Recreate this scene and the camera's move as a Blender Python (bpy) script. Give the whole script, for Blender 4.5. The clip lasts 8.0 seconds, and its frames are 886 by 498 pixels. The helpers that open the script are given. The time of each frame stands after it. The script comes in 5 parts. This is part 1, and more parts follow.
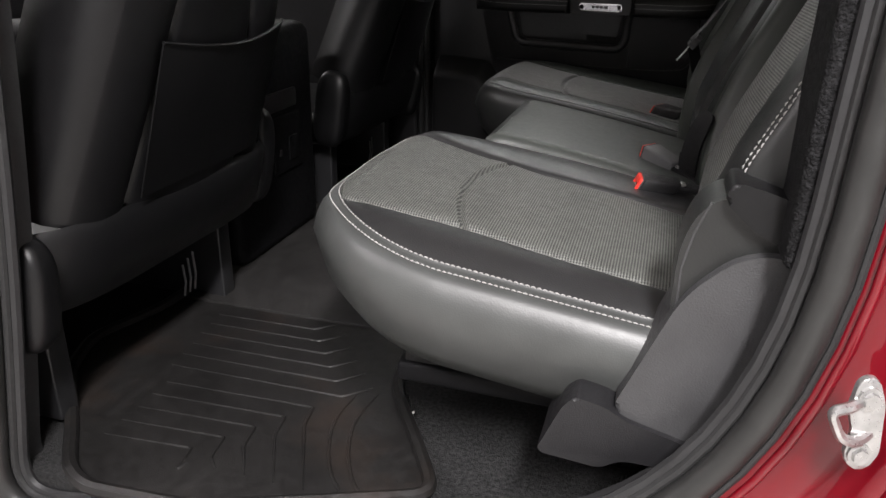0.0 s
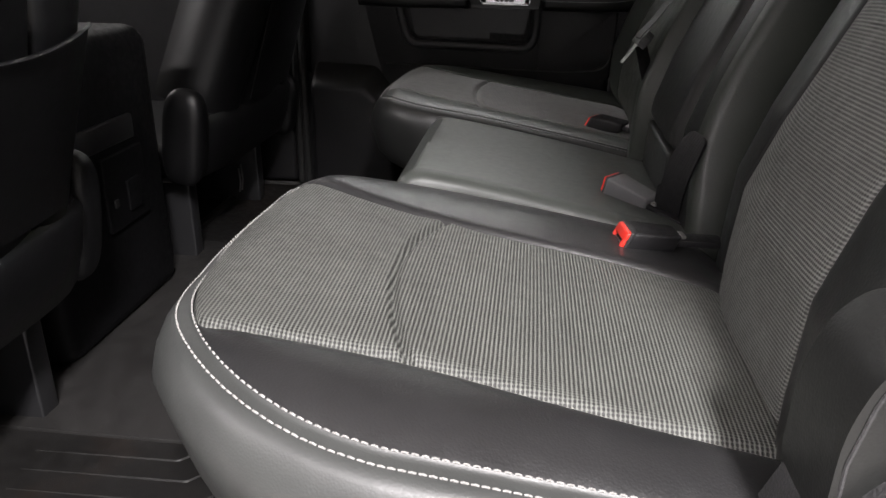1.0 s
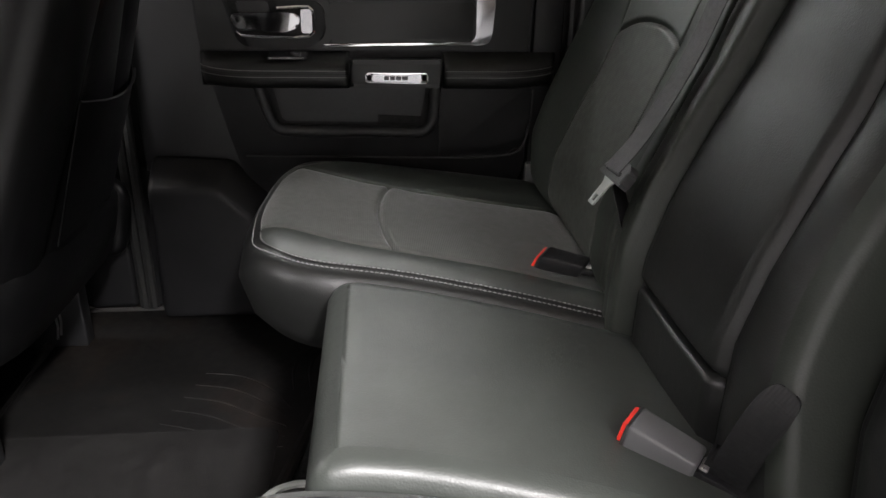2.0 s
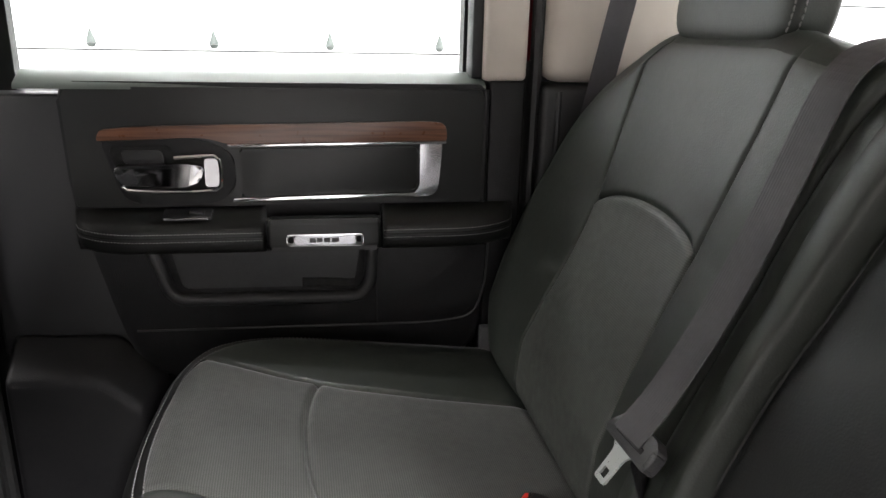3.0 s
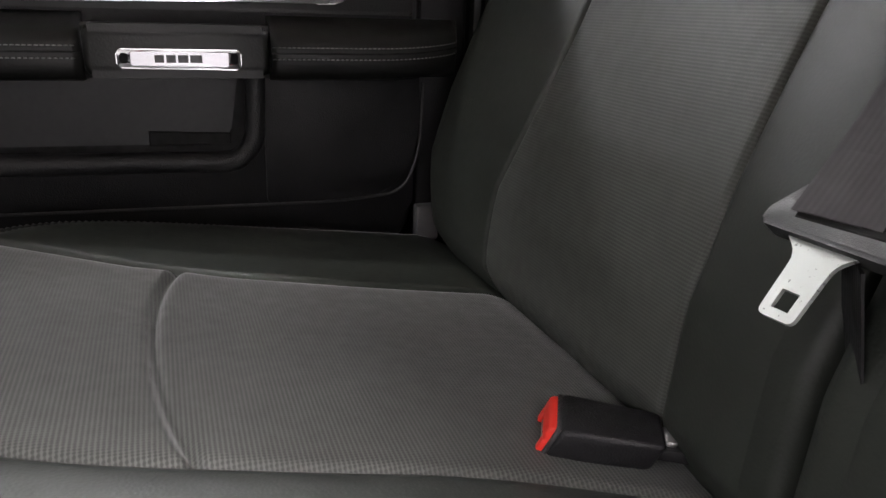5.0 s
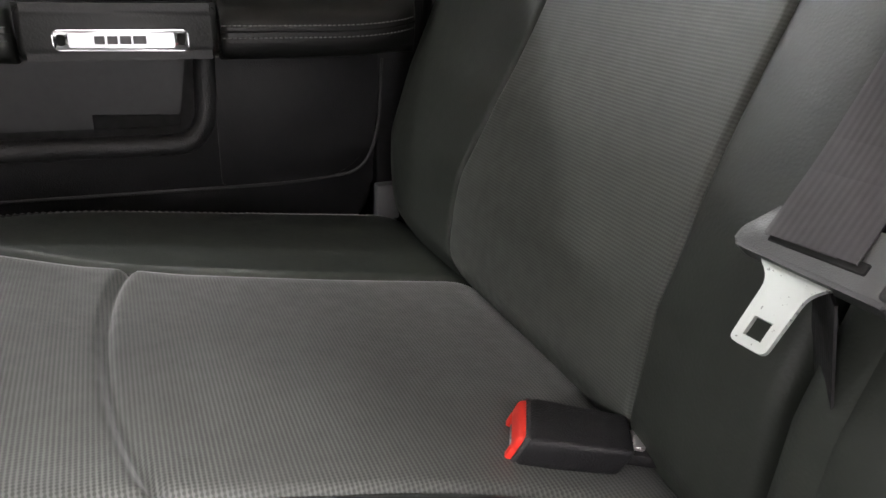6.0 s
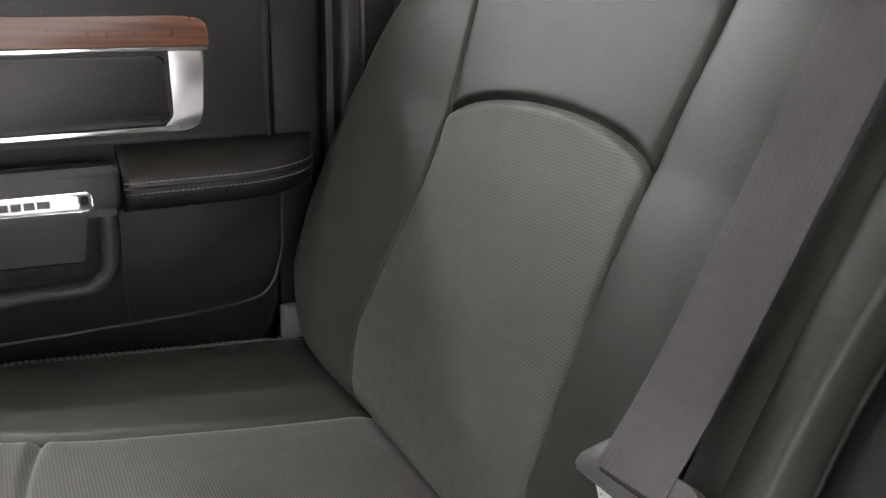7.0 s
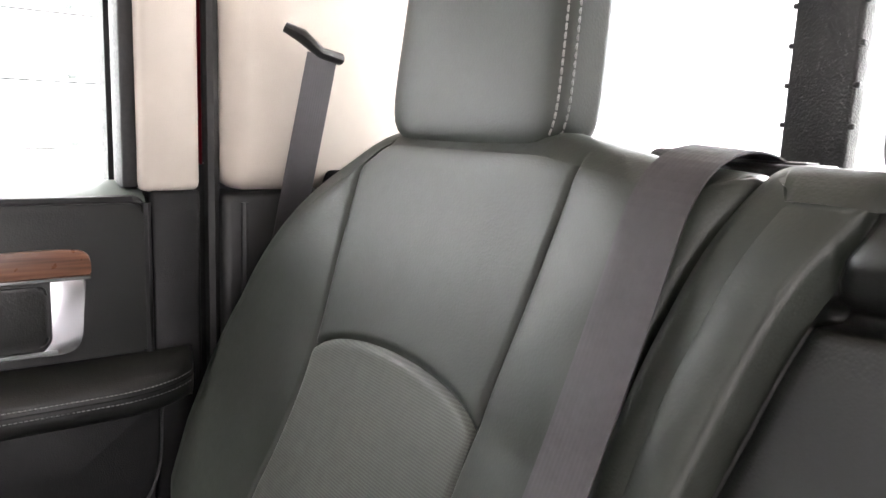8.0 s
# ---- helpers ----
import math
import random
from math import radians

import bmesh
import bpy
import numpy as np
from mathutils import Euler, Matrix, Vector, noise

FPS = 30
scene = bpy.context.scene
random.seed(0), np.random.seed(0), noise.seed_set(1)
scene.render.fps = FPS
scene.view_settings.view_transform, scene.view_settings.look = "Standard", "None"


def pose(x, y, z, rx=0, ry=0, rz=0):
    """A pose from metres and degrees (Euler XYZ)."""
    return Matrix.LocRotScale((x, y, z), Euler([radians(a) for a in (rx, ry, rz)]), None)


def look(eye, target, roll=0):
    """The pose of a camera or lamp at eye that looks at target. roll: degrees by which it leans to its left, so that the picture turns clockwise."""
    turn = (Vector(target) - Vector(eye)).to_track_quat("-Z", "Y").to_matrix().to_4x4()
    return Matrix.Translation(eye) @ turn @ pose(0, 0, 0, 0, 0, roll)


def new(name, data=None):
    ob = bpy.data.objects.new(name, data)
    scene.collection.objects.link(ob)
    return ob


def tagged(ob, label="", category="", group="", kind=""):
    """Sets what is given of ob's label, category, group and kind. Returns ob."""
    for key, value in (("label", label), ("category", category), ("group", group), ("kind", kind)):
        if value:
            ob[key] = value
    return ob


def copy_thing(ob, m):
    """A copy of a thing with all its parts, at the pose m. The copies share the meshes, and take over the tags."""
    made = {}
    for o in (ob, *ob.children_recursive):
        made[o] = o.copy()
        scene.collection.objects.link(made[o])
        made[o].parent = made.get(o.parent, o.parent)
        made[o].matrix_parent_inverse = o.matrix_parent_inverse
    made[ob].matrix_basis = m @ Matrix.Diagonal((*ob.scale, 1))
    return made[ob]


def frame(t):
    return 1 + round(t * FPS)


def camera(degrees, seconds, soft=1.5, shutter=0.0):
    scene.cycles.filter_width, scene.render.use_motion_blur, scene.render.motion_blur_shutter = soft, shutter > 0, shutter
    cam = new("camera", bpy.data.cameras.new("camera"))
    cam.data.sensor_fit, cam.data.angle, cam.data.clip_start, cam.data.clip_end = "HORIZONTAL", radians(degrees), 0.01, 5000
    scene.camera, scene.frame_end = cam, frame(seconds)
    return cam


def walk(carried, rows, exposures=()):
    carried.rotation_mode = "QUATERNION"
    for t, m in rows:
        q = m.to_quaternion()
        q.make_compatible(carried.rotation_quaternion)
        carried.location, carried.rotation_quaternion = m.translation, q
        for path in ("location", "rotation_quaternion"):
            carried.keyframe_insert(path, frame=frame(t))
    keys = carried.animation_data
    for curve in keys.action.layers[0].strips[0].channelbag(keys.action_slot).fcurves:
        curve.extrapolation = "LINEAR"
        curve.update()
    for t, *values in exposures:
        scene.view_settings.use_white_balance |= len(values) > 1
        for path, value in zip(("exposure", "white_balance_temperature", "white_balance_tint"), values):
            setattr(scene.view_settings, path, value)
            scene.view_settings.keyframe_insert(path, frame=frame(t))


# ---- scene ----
cam = camera(62.5, 8.0)
PATH = [
    (0, (-0.081, 0.034, 0.715), (-0.604, 1.807, -0.047), 1.3),
    (0.5, (-0.165, 0.234, 0.681), (-0.515, 2.046, -0.089), 1.5),
    (1, (-0.227, 0.406, 0.68), (-0.434, 2.244, -0.081), 0.9),
    (1.5, (-0.318, 0.65, 0.715), (-0.321, 2.5, -0.044), 1.6),
    (2, (-0.346, 0.884, 0.803), (-0.17, 2.727, 0.046), 0.8),
    (2.2, (-0.341, 0.981, 0.835), (-0.121, 2.83, 0.105), 1.1),
    (3.3, (-0.34, 1.256, 0.93), (0.097, 3.121, 0.354), 1.2),
    (3.5, (-0.353, 1.281, 0.918), (0.119, 3.141, 0.355), 1.1),
    (4, (-0.361, 1.411, 0.849), (0.173, 3.259, 0.301), 1.1),
    (4.5, (-0.345, 1.493, 0.728), (0.277, 3.305, 0.154), 1.5),
    (5, (-0.32, 1.55, 0.63), (0.36, 3.315, -0.02), 2.0),
    (5.2, (-0.312, 1.558, 0.63), (0.393, 3.296, -0.063), 2.1),
    (6.3, (-0.313, 1.579, 0.698), (0.494, 3.233, -0.084), 2.1),
    (6.5, (-0.311, 1.575, 0.733), (0.541, 3.206, -0.051), 2.1),
    (7, (-0.307, 1.554, 0.801), (0.674, 3.152, 0.105), 2.1),
    (7.5, (-0.285, 1.528, 0.857), (0.799, 3.129, 0.348), 1.8),
    (8, (-0.283, 1.488, 0.921), (0.921, 3.048, 0.582), 2.4),
]
walk(cam, [(t, look(eye, target, roll)) for t, eye, target, roll in PATH],
     exposures=[(0.0, 0.05, 6550, 17), (0.5, 0.05, 6550, 16), (1.0, 0.36, 6580, 18), (1.5, 0.92, 6580, 18), (2.0, 0.93, 6550, 16), (3.5, 1.68, 6500, 17), (4.0, 1.48, 6500, 19), (4.5, 1.28, 6450, 23), (5.0, 1.34, 6500, 21), (6.5, 2.24, 6500, 18), (7.0, 2.5, 6500, 19), (7.5, 2.82, 6500, 21), (8.0, 2.82, 6480, 20)])

# ---- world, large lights, exposure ----
world = bpy.data.worlds.new("shop_air")
scene.world = world
world.use_nodes = True
world.node_tree.nodes["Background"].inputs[0].default_value = (0.9, 0.95, 1.0, 1)
world.node_tree.nodes["Background"].inputs[1].default_value = 0.02

LAMP_POWER = 120.0


def area_lamp(name, at, target, sx, sy, watts, colour):
    data = bpy.data.lights.new(name, "AREA")
    data.shape, data.size, data.size_y, data.energy, data.color = "RECTANGLE", sx, sy, watts, colour
    ob = new(name, data)
    ob.matrix_world = look(at, target)
    return ob


# the strip lamp beside the open door runs across the truck; the others are unseen, mostly added as fill: ahead of it,
# along its open side, behind it, along its far side, and over the sectional door
LAMPS = ((-4.2, -0.9, 1.4, (0.99, 0.99, 0.965)), (-4.2, 2.9, 0.6, (0.99, 0.99, 0.965)), (-0.3, -1.7, 0.45, (1.0, 0.97, 0.975)), (-1.7, -1.0, 0.25, (1.0, 0.96, 0.98)), (4.6, 2.4, 1.5, (1.0, 1.0, 1.0)))
for lx, ly, share, tint in LAMPS:
    area_lamp("shop_lamp", (lx, ly, 2.85), (lx, ly + 0.001, 0), 2.0, 0.4, LAMP_POWER * share, tint)
area_lamp("shop_lamp", (0.6, -1.6, 2.85), (0.6, -1.599, 0), 0.35, 1.6, LAMP_POWER * 3.9, (0.98, 0.99, 0.965))
# Two unseen lamps, added and aimed outward to brighten the sectional door
for lx, share in ((-2.9, 0.55), (0.1, 0.50)):
    area_lamp("wall_fill", (lx, 3.3, 2.80), (lx, 4.3, 2.25), 2.2, 0.3, LAMP_POWER * share, (0.96, 1.0, 0.97))
# The outer two are added to brighten the sectional door; the middle shines down
for lx, ahead, share in ((-4.6, 1.7, 0.25), (-0.5, 0.001, 0.24), (3.4, 1.7, 0.6)):
    area_lamp("wall_washer", (lx, 5.2, 2.85), (lx, 5.2 + ahead, 1.6), 3.2, 0.4, LAMP_POWER * share, (0.97, 1.0, 0.975))


# ---- materials ----
def material(name, colour, rough=0.5, metal=0.0, vary=0.12, spots=14.0, grain=0.0, grain_scale=900.0, coat=0.0, spec=0.5, rough_vary=0.08, crease=0.0):
    """A surface with soft stains at one scale and a fine grained relief at another."""
    m = bpy.data.materials.new(name)
    m.use_nodes = True
    n, l = m.node_tree.nodes, m.node_tree.links
    b = n["Principled BSDF"]
    b.inputs["Metallic"].default_value = metal
    b.inputs["Coat Weight"].default_value = coat
    b.inputs["Coat Roughness"].default_value = 0.04
    b.inputs["Specular IOR Level"].default_value = spec
    tc = n.new("ShaderNodeTexCoord")
    big = n.new("ShaderNodeTexNoise")
    big.inputs["Scale"].default_value, big.inputs["Detail"].default_value = spots, 6.0
    l.new(tc.outputs["Object"], big.inputs["Vector"])
    ramp = n.new("ShaderNodeMapRange")
    ramp.inputs["To Min"].default_value, ramp.inputs["To Max"].default_value = 1 - vary, 1 + vary
    ramp.inputs["From Min"].default_value, ramp.inputs["From Max"].default_value = 0.3, 0.7
    l.new(big.outputs["Fac"], ramp.inputs["Value"])
    mul = n.new("ShaderNodeMix")
    mul.data_type, mul.blend_type = "RGBA", "MULTIPLY"
    mul.inputs["Factor"].default_value = 1.0
    mul.inputs["A"].default_value = (*colour, 1)
    l.new(ramp.outputs["Result"], mul.inputs["B"])
    l.new(mul.outputs["Result"], b.inputs["Base Color"])
    rr = n.new("ShaderNodeMapRange")
    rr.inputs["To Min"].default_value, rr.inputs["To Max"].default_value = max(rough - rough_vary, 0.02), rough + rough_vary
    rr.inputs["From Min"].default_value, rr.inputs["From Max"].default_value = 0.3, 0.7
    fine = n.new("ShaderNodeTexNoise")
    fine.inputs["Scale"].default_value, fine.inputs["Detail"].default_value = spots * 7, 4.0
    l.new(tc.outputs["Object"], fine.inputs["Vector"])
    l.new(fine.outputs["Fac"], rr.inputs["Value"])
    l.new(rr.outputs["Result"], b.inputs["Roughness"])
    if grain:
        v = n.new("ShaderNodeTexVoronoi")
        v.feature = "SMOOTH_F1"
        v.inputs["Scale"].default_value = grain_scale
        l.new(tc.outputs["Object"], v.inputs["Vector"])
        bump = n.new("ShaderNodeBump")
        bump.inputs["Strength"].default_value, bump.inputs["Distance"].default_value = grain, 0.0006
        l.new(v.outputs["Distance"], bump.inputs["Height"])
        l.new(bump.outputs["Normal"], b.inputs["Normal"])
        if crease:
            soft = n.new("ShaderNodeTexNoise")
            soft.inputs["Scale"].default_value, soft.inputs["Detail"].default_value = 16.0, 3.0
            soft.inputs["Distortion"].default_value = 0.6
            l.new(tc.outputs["Object"], soft.inputs["Vector"])
            fold = n.new("ShaderNodeBump")
            fold.inputs["Strength"].default_value, fold.inputs["Distance"].default_value = crease, 0.012
            l.new(soft.outputs["Fac"], fold.inputs["Height"])
            l.new(fold.outputs["Normal"], bump.inputs["Normal"])
    return m


def mesh_fabric(name, thread, hole, pitch, relief=0.6, rough=0.55):
    """Perforated seat fabric: ribs that run across the seat, with rows of small holes between them, in the panel's own metres."""
    m = material(name, thread, rough=rough, vary=0.12, spots=10)
    n, l = m.node_tree.nodes, m.node_tree.links
    b = n["Principled BSDF"]
    uv = n.new("ShaderNodeUVMap")
    mapping = n.new("ShaderNodeMapping")
    mapping.inputs["Scale"].default_value = (1 / (pitch * 0.8), 1 / pitch, 1)
    l.new(uv.outputs["UV"], mapping.inputs["Vector"])
    v = n.new("ShaderNodeTexVoronoi")
    v.voronoi_dimensions = "2D"
    v.inputs["Scale"].default_value, v.inputs["Randomness"].default_value = 1.0, 0.10
    l.new(mapping.outputs["Vector"], v.inputs["Vector"])
    r = n.new("ShaderNodeMapRange")
    r.inputs["From Min"].default_value, r.inputs["From Max"].default_value = 0.22, 0.46
    l.new(v.outputs["Distance"], r.inputs["Value"])
    old = b.inputs["Base Color"].links[0].from_socket
    mix = n.new("ShaderNodeMix")
    mix.data_type = "RGBA"
    mix.inputs["A"].default_value = (*hole, 1)
    l.new(old, mix.inputs["B"])
    l.new(mix.outputs["Result"], b.inputs["Base Color"])
    wave = n.new("ShaderNodeTexWave")
    wave.bands_direction = "Y"
    wave.inputs["Scale"].default_value = 0.31416 / pitch
    l.new(uv.outputs["UV"], wave.inputs["Vector"])
    rib = n.new("ShaderNodeMapRange")
    rib.inputs["From Min"].default_value, rib.inputs["From Max"].default_value = 0.1, 0.7
    rib.inputs["To Min"].default_value = 0.25
    l.new(wave.outputs["Fac"], rib.inputs["Value"])
    yarn = n.new("ShaderNodeMath")
    yarn.operation = "MULTIPLY"
    l.new(r.outputs["Result"], yarn.inputs[0])
    l.new(rib.outputs["Result"], yarn.inputs[1])
    l.new(yarn.outputs["Value"], mix.inputs["Factor"])
    both = n.new("ShaderNodeMath")
    both.operation = "ADD"
    l.new(r.outputs["Result"], both.inputs[0])
    l.new(wave.outputs["Fac"], both.inputs[1])
    bump = n.new("ShaderNodeBump")
    bump.inputs["Strength"].default_value, bump.inputs["Distance"].default_value = relief, 0.0007
    l.new(both.outputs["Value"], bump.inputs["Height"])
    l.new(bump.outputs["Normal"], b.inputs["Normal"])
    return m


def ribbed(name, colour, pitch, along, rough=0.6, depth=0.0006, vary=0.1):
    """A material with fine parallel ribs, `along` naming the axis across which they repeat."""
    m = material(name, colour, rough=rough, vary=vary, spots=20)
    n, l = m.node_tree.nodes, m.node_tree.links
    uv = n.new("ShaderNodeUVMap")
    w = n.new("ShaderNodeTexWave")
    w.bands_direction = along
    w.inputs["Scale"].default_value = 0.31416 / pitch
    l.new(uv.outputs["UV"], w.inputs["Vector"])
    bump = n.new("ShaderNodeBump")
    bump.inputs["Strength"].default_value, bump.inputs["Distance"].default_value = 0.8, depth
    l.new(w.outputs["Fac"], bump.inputs["Height"])
    l.new(bump.outputs["Normal"], n["Principled BSDF"].inputs["Normal"])
    return m


def wood_material():
    m = material("walnut_veneer", (0.19, 0.085, 0.045), rough=0.34, coat=0.15)
    n, l = m.node_tree.nodes, m.node_tree.links
    tc = n.new("ShaderNodeTexCoord")
    mp = n.new("ShaderNodeMapping")
    mp.inputs["Scale"].default_value = (6, 60, 160)
    l.new(tc.outputs["Object"], mp.inputs["Vector"])
    g = n.new("ShaderNodeTexNoise")
    g.inputs["Scale"].default_value, g.inputs["Detail"].default_value = 1.0, 5.0
    l.new(mp.outputs["Vector"], g.inputs["Vector"])
    cr = n.new("ShaderNodeValToRGB")
    cr.color_ramp.elements[0].position, cr.color_ramp.elements[0].color = 0.30, (0.080, 0.031, 0.018, 1)
    cr.color_ramp.elements[1].position, cr.color_ramp.elements[1].color = 0.70, (0.225, 0.098, 0.053, 1)
    l.new(g.outputs["Fac"], cr.inputs["Fac"])
    l.new(cr.outputs["Color"], n["Principled BSDF"].inputs["Base Color"])
    return m


def carpet_material(name, colour):
    m = material(name, colour, rough=0.95, vary=0.6, spots=160, spec=0.1)
    n, l = m.node_tree.nodes, m.node_tree.links
    tc = n.new("ShaderNodeTexCoord")
    g = n.new("ShaderNodeTexNoise")
    g.inputs["Scale"].default_value, g.inputs["Detail"].default_value = 330.0, 5.0
    l.new(tc.outputs["Object"], g.inputs["Vector"])
    bump = n.new("ShaderNodeBump")
    bump.inputs["Strength"].default_value, bump.inputs["Distance"].default_value = 1.0, 0.006
    l.new(g.outputs["Fac"], bump.inputs["Height"])
    l.new(bump.outputs["Normal"], n["Principled BSDF"].inputs["Normal"])
    return m


def glass_material(name, tint):
    m = bpy.data.materials.new(name)
    m.use_nodes = True
    b = m.node_tree.nodes["Principled BSDF"]
    b.inputs["Base Color"].default_value = (*tint, 1)
    b.inputs["Roughness"].default_value = 0.0
    b.inputs["Transmission Weight"].default_value = 1.0
    b.inputs["IOR"].default_value = 1.02
    return m


# Black leather; on the rear bench its dark base also stands in for shade
LEATHER = material("black_and_shaded_leather", (0.0105, 0.0110, 0.0105), rough=0.42, spec=0.45, grain=0.26, grain_scale=480, vary=0.10, rough_vary=0.025, crease=0.03)
# The seats' leather, darkened so that its base carries the backs' shade
LEATHER_BACK = material("shaded_seat_leather", (0.0035, 0.0035, 0.0038), rough=0.40, grain=0.22, grain_scale=650, vary=0.10, spec=0.30, rough_vary=0.025, crease=0.03)
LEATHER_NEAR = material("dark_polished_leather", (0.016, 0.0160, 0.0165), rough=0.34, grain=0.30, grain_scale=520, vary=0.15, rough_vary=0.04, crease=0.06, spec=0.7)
# The cushion's leather, lightened to carry the light that falls on its side
LEATHER_WALL = material("lit_cushion_side_leather", (0.041, 0.043, 0.0415), rough=0.44, grain=0.20, grain_scale=520, vary=0.14, rough_vary=0.03, crease=0.06, spec=0.5)
# The backs' charcoal vinyl, lightened and greened for window light on the cushions
LEATHER_SEAT = material("lit_charcoal_vinyl", (0.037, 0.041, 0.037), rough=0.42, grain=0.27, grain_scale=460, vary=0.12, rough_vary=0.03, crease=0.05)
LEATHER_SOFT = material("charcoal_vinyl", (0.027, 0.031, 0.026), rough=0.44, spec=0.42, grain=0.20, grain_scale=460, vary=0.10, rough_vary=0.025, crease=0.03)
FABRIC = mesh_fabric("perforated_fabric", (0.130, 0.135, 0.122), (0.014, 0.014, 0.0135), 0.0037, 0.5)
FABRIC_BACK = mesh_fabric("perforated_fabric_dark", (0.083, 0.089, 0.080), (0.050, 0.054, 0.048), 0.0028, 0.05, 0.50)
FABRIC_SIDE = mesh_fabric("ribbed_back_fabric", (0.145, 0.149, 0.138), (0.030, 0.030, 0.029), 0.0034, 0.30)
# The seat fabric again, its tone set for light on the far cushion
FABRIC_MID = mesh_fabric("perforated_fabric_far", (0.092, 0.096, 0.088), (0.036, 0.038, 0.035), 0.0030, 0.14, 0.46)
FABRIC_MID.node_tree.nodes["Principled BSDF"].inputs["Sheen Weight"].default_value = 0.42
FABRIC_MID.node_tree.nodes["Principled BSDF"].inputs["Sheen Roughness"].default_value = 0.35
PLASTIC = material("black_plastic", (0.0095, 0.0093, 0.0102), rough=0.48, grain=0.6, grain_scale=700, spec=0.32, vary=0.2)
# Base and gloss lowered to put shade on the console and tray lip
CONSOLE = material("shaded_dull_vinyl", (0.004, 0.004, 0.0045), rough=0.55, grain=0.3, grain_scale=600, vary=0.2, spec=0.12)
PLASTIC_GREY = material("grey_plastic", (0.032, 0.032, 0.033), rough=0.48, grain=0.9, grain_scale=520, vary=0.2)
PLASTIC_GLOSS = material("smooth_black_plastic", (0.015, 0.015, 0.016), rough=0.30, vary=0.05, rough_vary=0.02)
PLASTIC_BELT = material("grey_belt_plastic", (0.098, 0.098, 0.100), rough=0.42, vary=0.08, rough_vary=0.03, grain=0.2, grain_scale=1500)
COVER = material("grey_tongue_plastic", (0.052, 0.052, 0.053), rough=0.40, vary=0.08, rough_vary=0.03, grain=0.2, grain_scale=1500)
PALE_PLASTIC = material("pale_grey_plastic", (0.22, 0.23, 0.22), rough=0.4)
# Near-black that stands in for shade in recesses; also dark seals and joints
GAP = material("shade_and_seal_black", (0.008, 0.008, 0.008), rough=0.8)
THREAD = material("pale_thread", (0.26, 0.256, 0.245), rough=0.7, vary=0.2, spots=300)
THREAD_DIM = material("grey_thread", (0.20, 0.20, 0.20), rough=0.7, vary=0.2, spots=300)
RUBBER = material("mat_rubber", (0.0088, 0.0083, 0.0080), rough=0.45, grain=0.4, grain_scale=700, vary=0.35, spots=7)


def soiled(m, dirt, scale, low, high):
    """Patches of dried dirt over a plain surface."""
    n, l = m.node_tree.nodes, m.node_tree.links
    b = n["Principled BSDF"]
    old = b.inputs["Base Color"].links[0].from_socket
    tc = n.new("ShaderNodeTexCoord")
    cloud = n.new("ShaderNodeTexNoise")
    cloud.inputs["Scale"].default_value, cloud.inputs["Detail"].default_value, cloud.inputs["Roughness"].default_value = scale, 7.0, 0.65
    l.new(tc.outputs["Object"], cloud.inputs["Vector"])
    span = n.new("ShaderNodeMapRange")
    span.inputs["From Min"].default_value, span.inputs["From Max"].default_value = low, high
    l.new(cloud.outputs["Fac"], span.inputs["Value"])
    mix = n.new("ShaderNodeMix")
    mix.data_type = "RGBA"
    l.new(span.outputs["Result"], mix.inputs["Factor"])
    l.new(old, mix.inputs["A"])
    mix.inputs["B"].default_value = (*dirt, 1)
    l.new(mix.outputs["Result"], b.inputs["Base Color"])
    return m


soiled(RUBBER, (0.027, 0.0175, 0.0125), 3.2, 0.50, 0.80)
# Mat rubber lightened to stand in for the light on the floor
RUBBER_LIT = material("lit_mat_rubber", (0.015, 0.0142, 0.0137), rough=0.56, grain=0.4, grain_scale=700, vary=0.30, spots=5)
SEAL = material("seal_rubber", (0.011, 0.011, 0.0115), rough=0.55, vary=0.2, spots=30)
CARPET = carpet_material("black_carpet", (0.024, 0.024, 0.024))
FELT = carpet_material("trunk_felt", (0.012, 0.012, 0.0125))
CHROME = material("chrome", (0.82, 0.83, 0.85), rough=0.10, metal=1.0, vary=0.02, rough_vary=0.008)
# Plain chrome, its base darkened to stand in for a dimmer reflection
CHROME_DARK = material("dim_reflection_chrome", (0.34, 0.34, 0.35), rough=0.07, metal=1.0, vary=0.02, rough_vary=0.008)
SATIN = material("satin_aluminium", (0.45, 0.45, 0.47), rough=0.26, metal=1.0, vary=0.03, rough_vary=0.01)
ZINC = material("bright_zinc", (0.52, 0.55, 0.53), rough=0.34, metal=0.5, vary=0.02, spots=50)
STEEL = material("worn_zinc_steel", (0.47, 0.465, 0.46), rough=0.33, metal=0.9, vary=0.2, spots=60)
RED_PAINT = material("dark_red_paint", (0.110, 0.0009, 0.0048), rough=0.36, metal=0.0, coat=1.0, spec=0.2, vary=0.06, rough_vary=0.03)
SEAL_GREY = material("grey_seal_rubber", (0.014, 0.014, 0.0135), rough=0.42, vary=0.25, spots=24)
# Pale green-grey base stands in for the window's reflection on the sill
SILL = material("sill_reflection_vinyl", (0.13, 0.15, 0.135), rough=0.30, vary=0.05, rough_vary=0.02)
TRIM_BLACK = material("black_pillar_plastic", (0.014, 0.014, 0.015), rough=0.46, vary=0.05, rough_vary=0.02)
RED_PLASTIC = material("red_button", (0.78, 0.035, 0.02), rough=0.38, vary=0.08)
BEIGE = material("beige_trim", (0.58, 0.52, 0.462), rough=0.6, grain=0.35, grain_scale=900, vary=0.05)
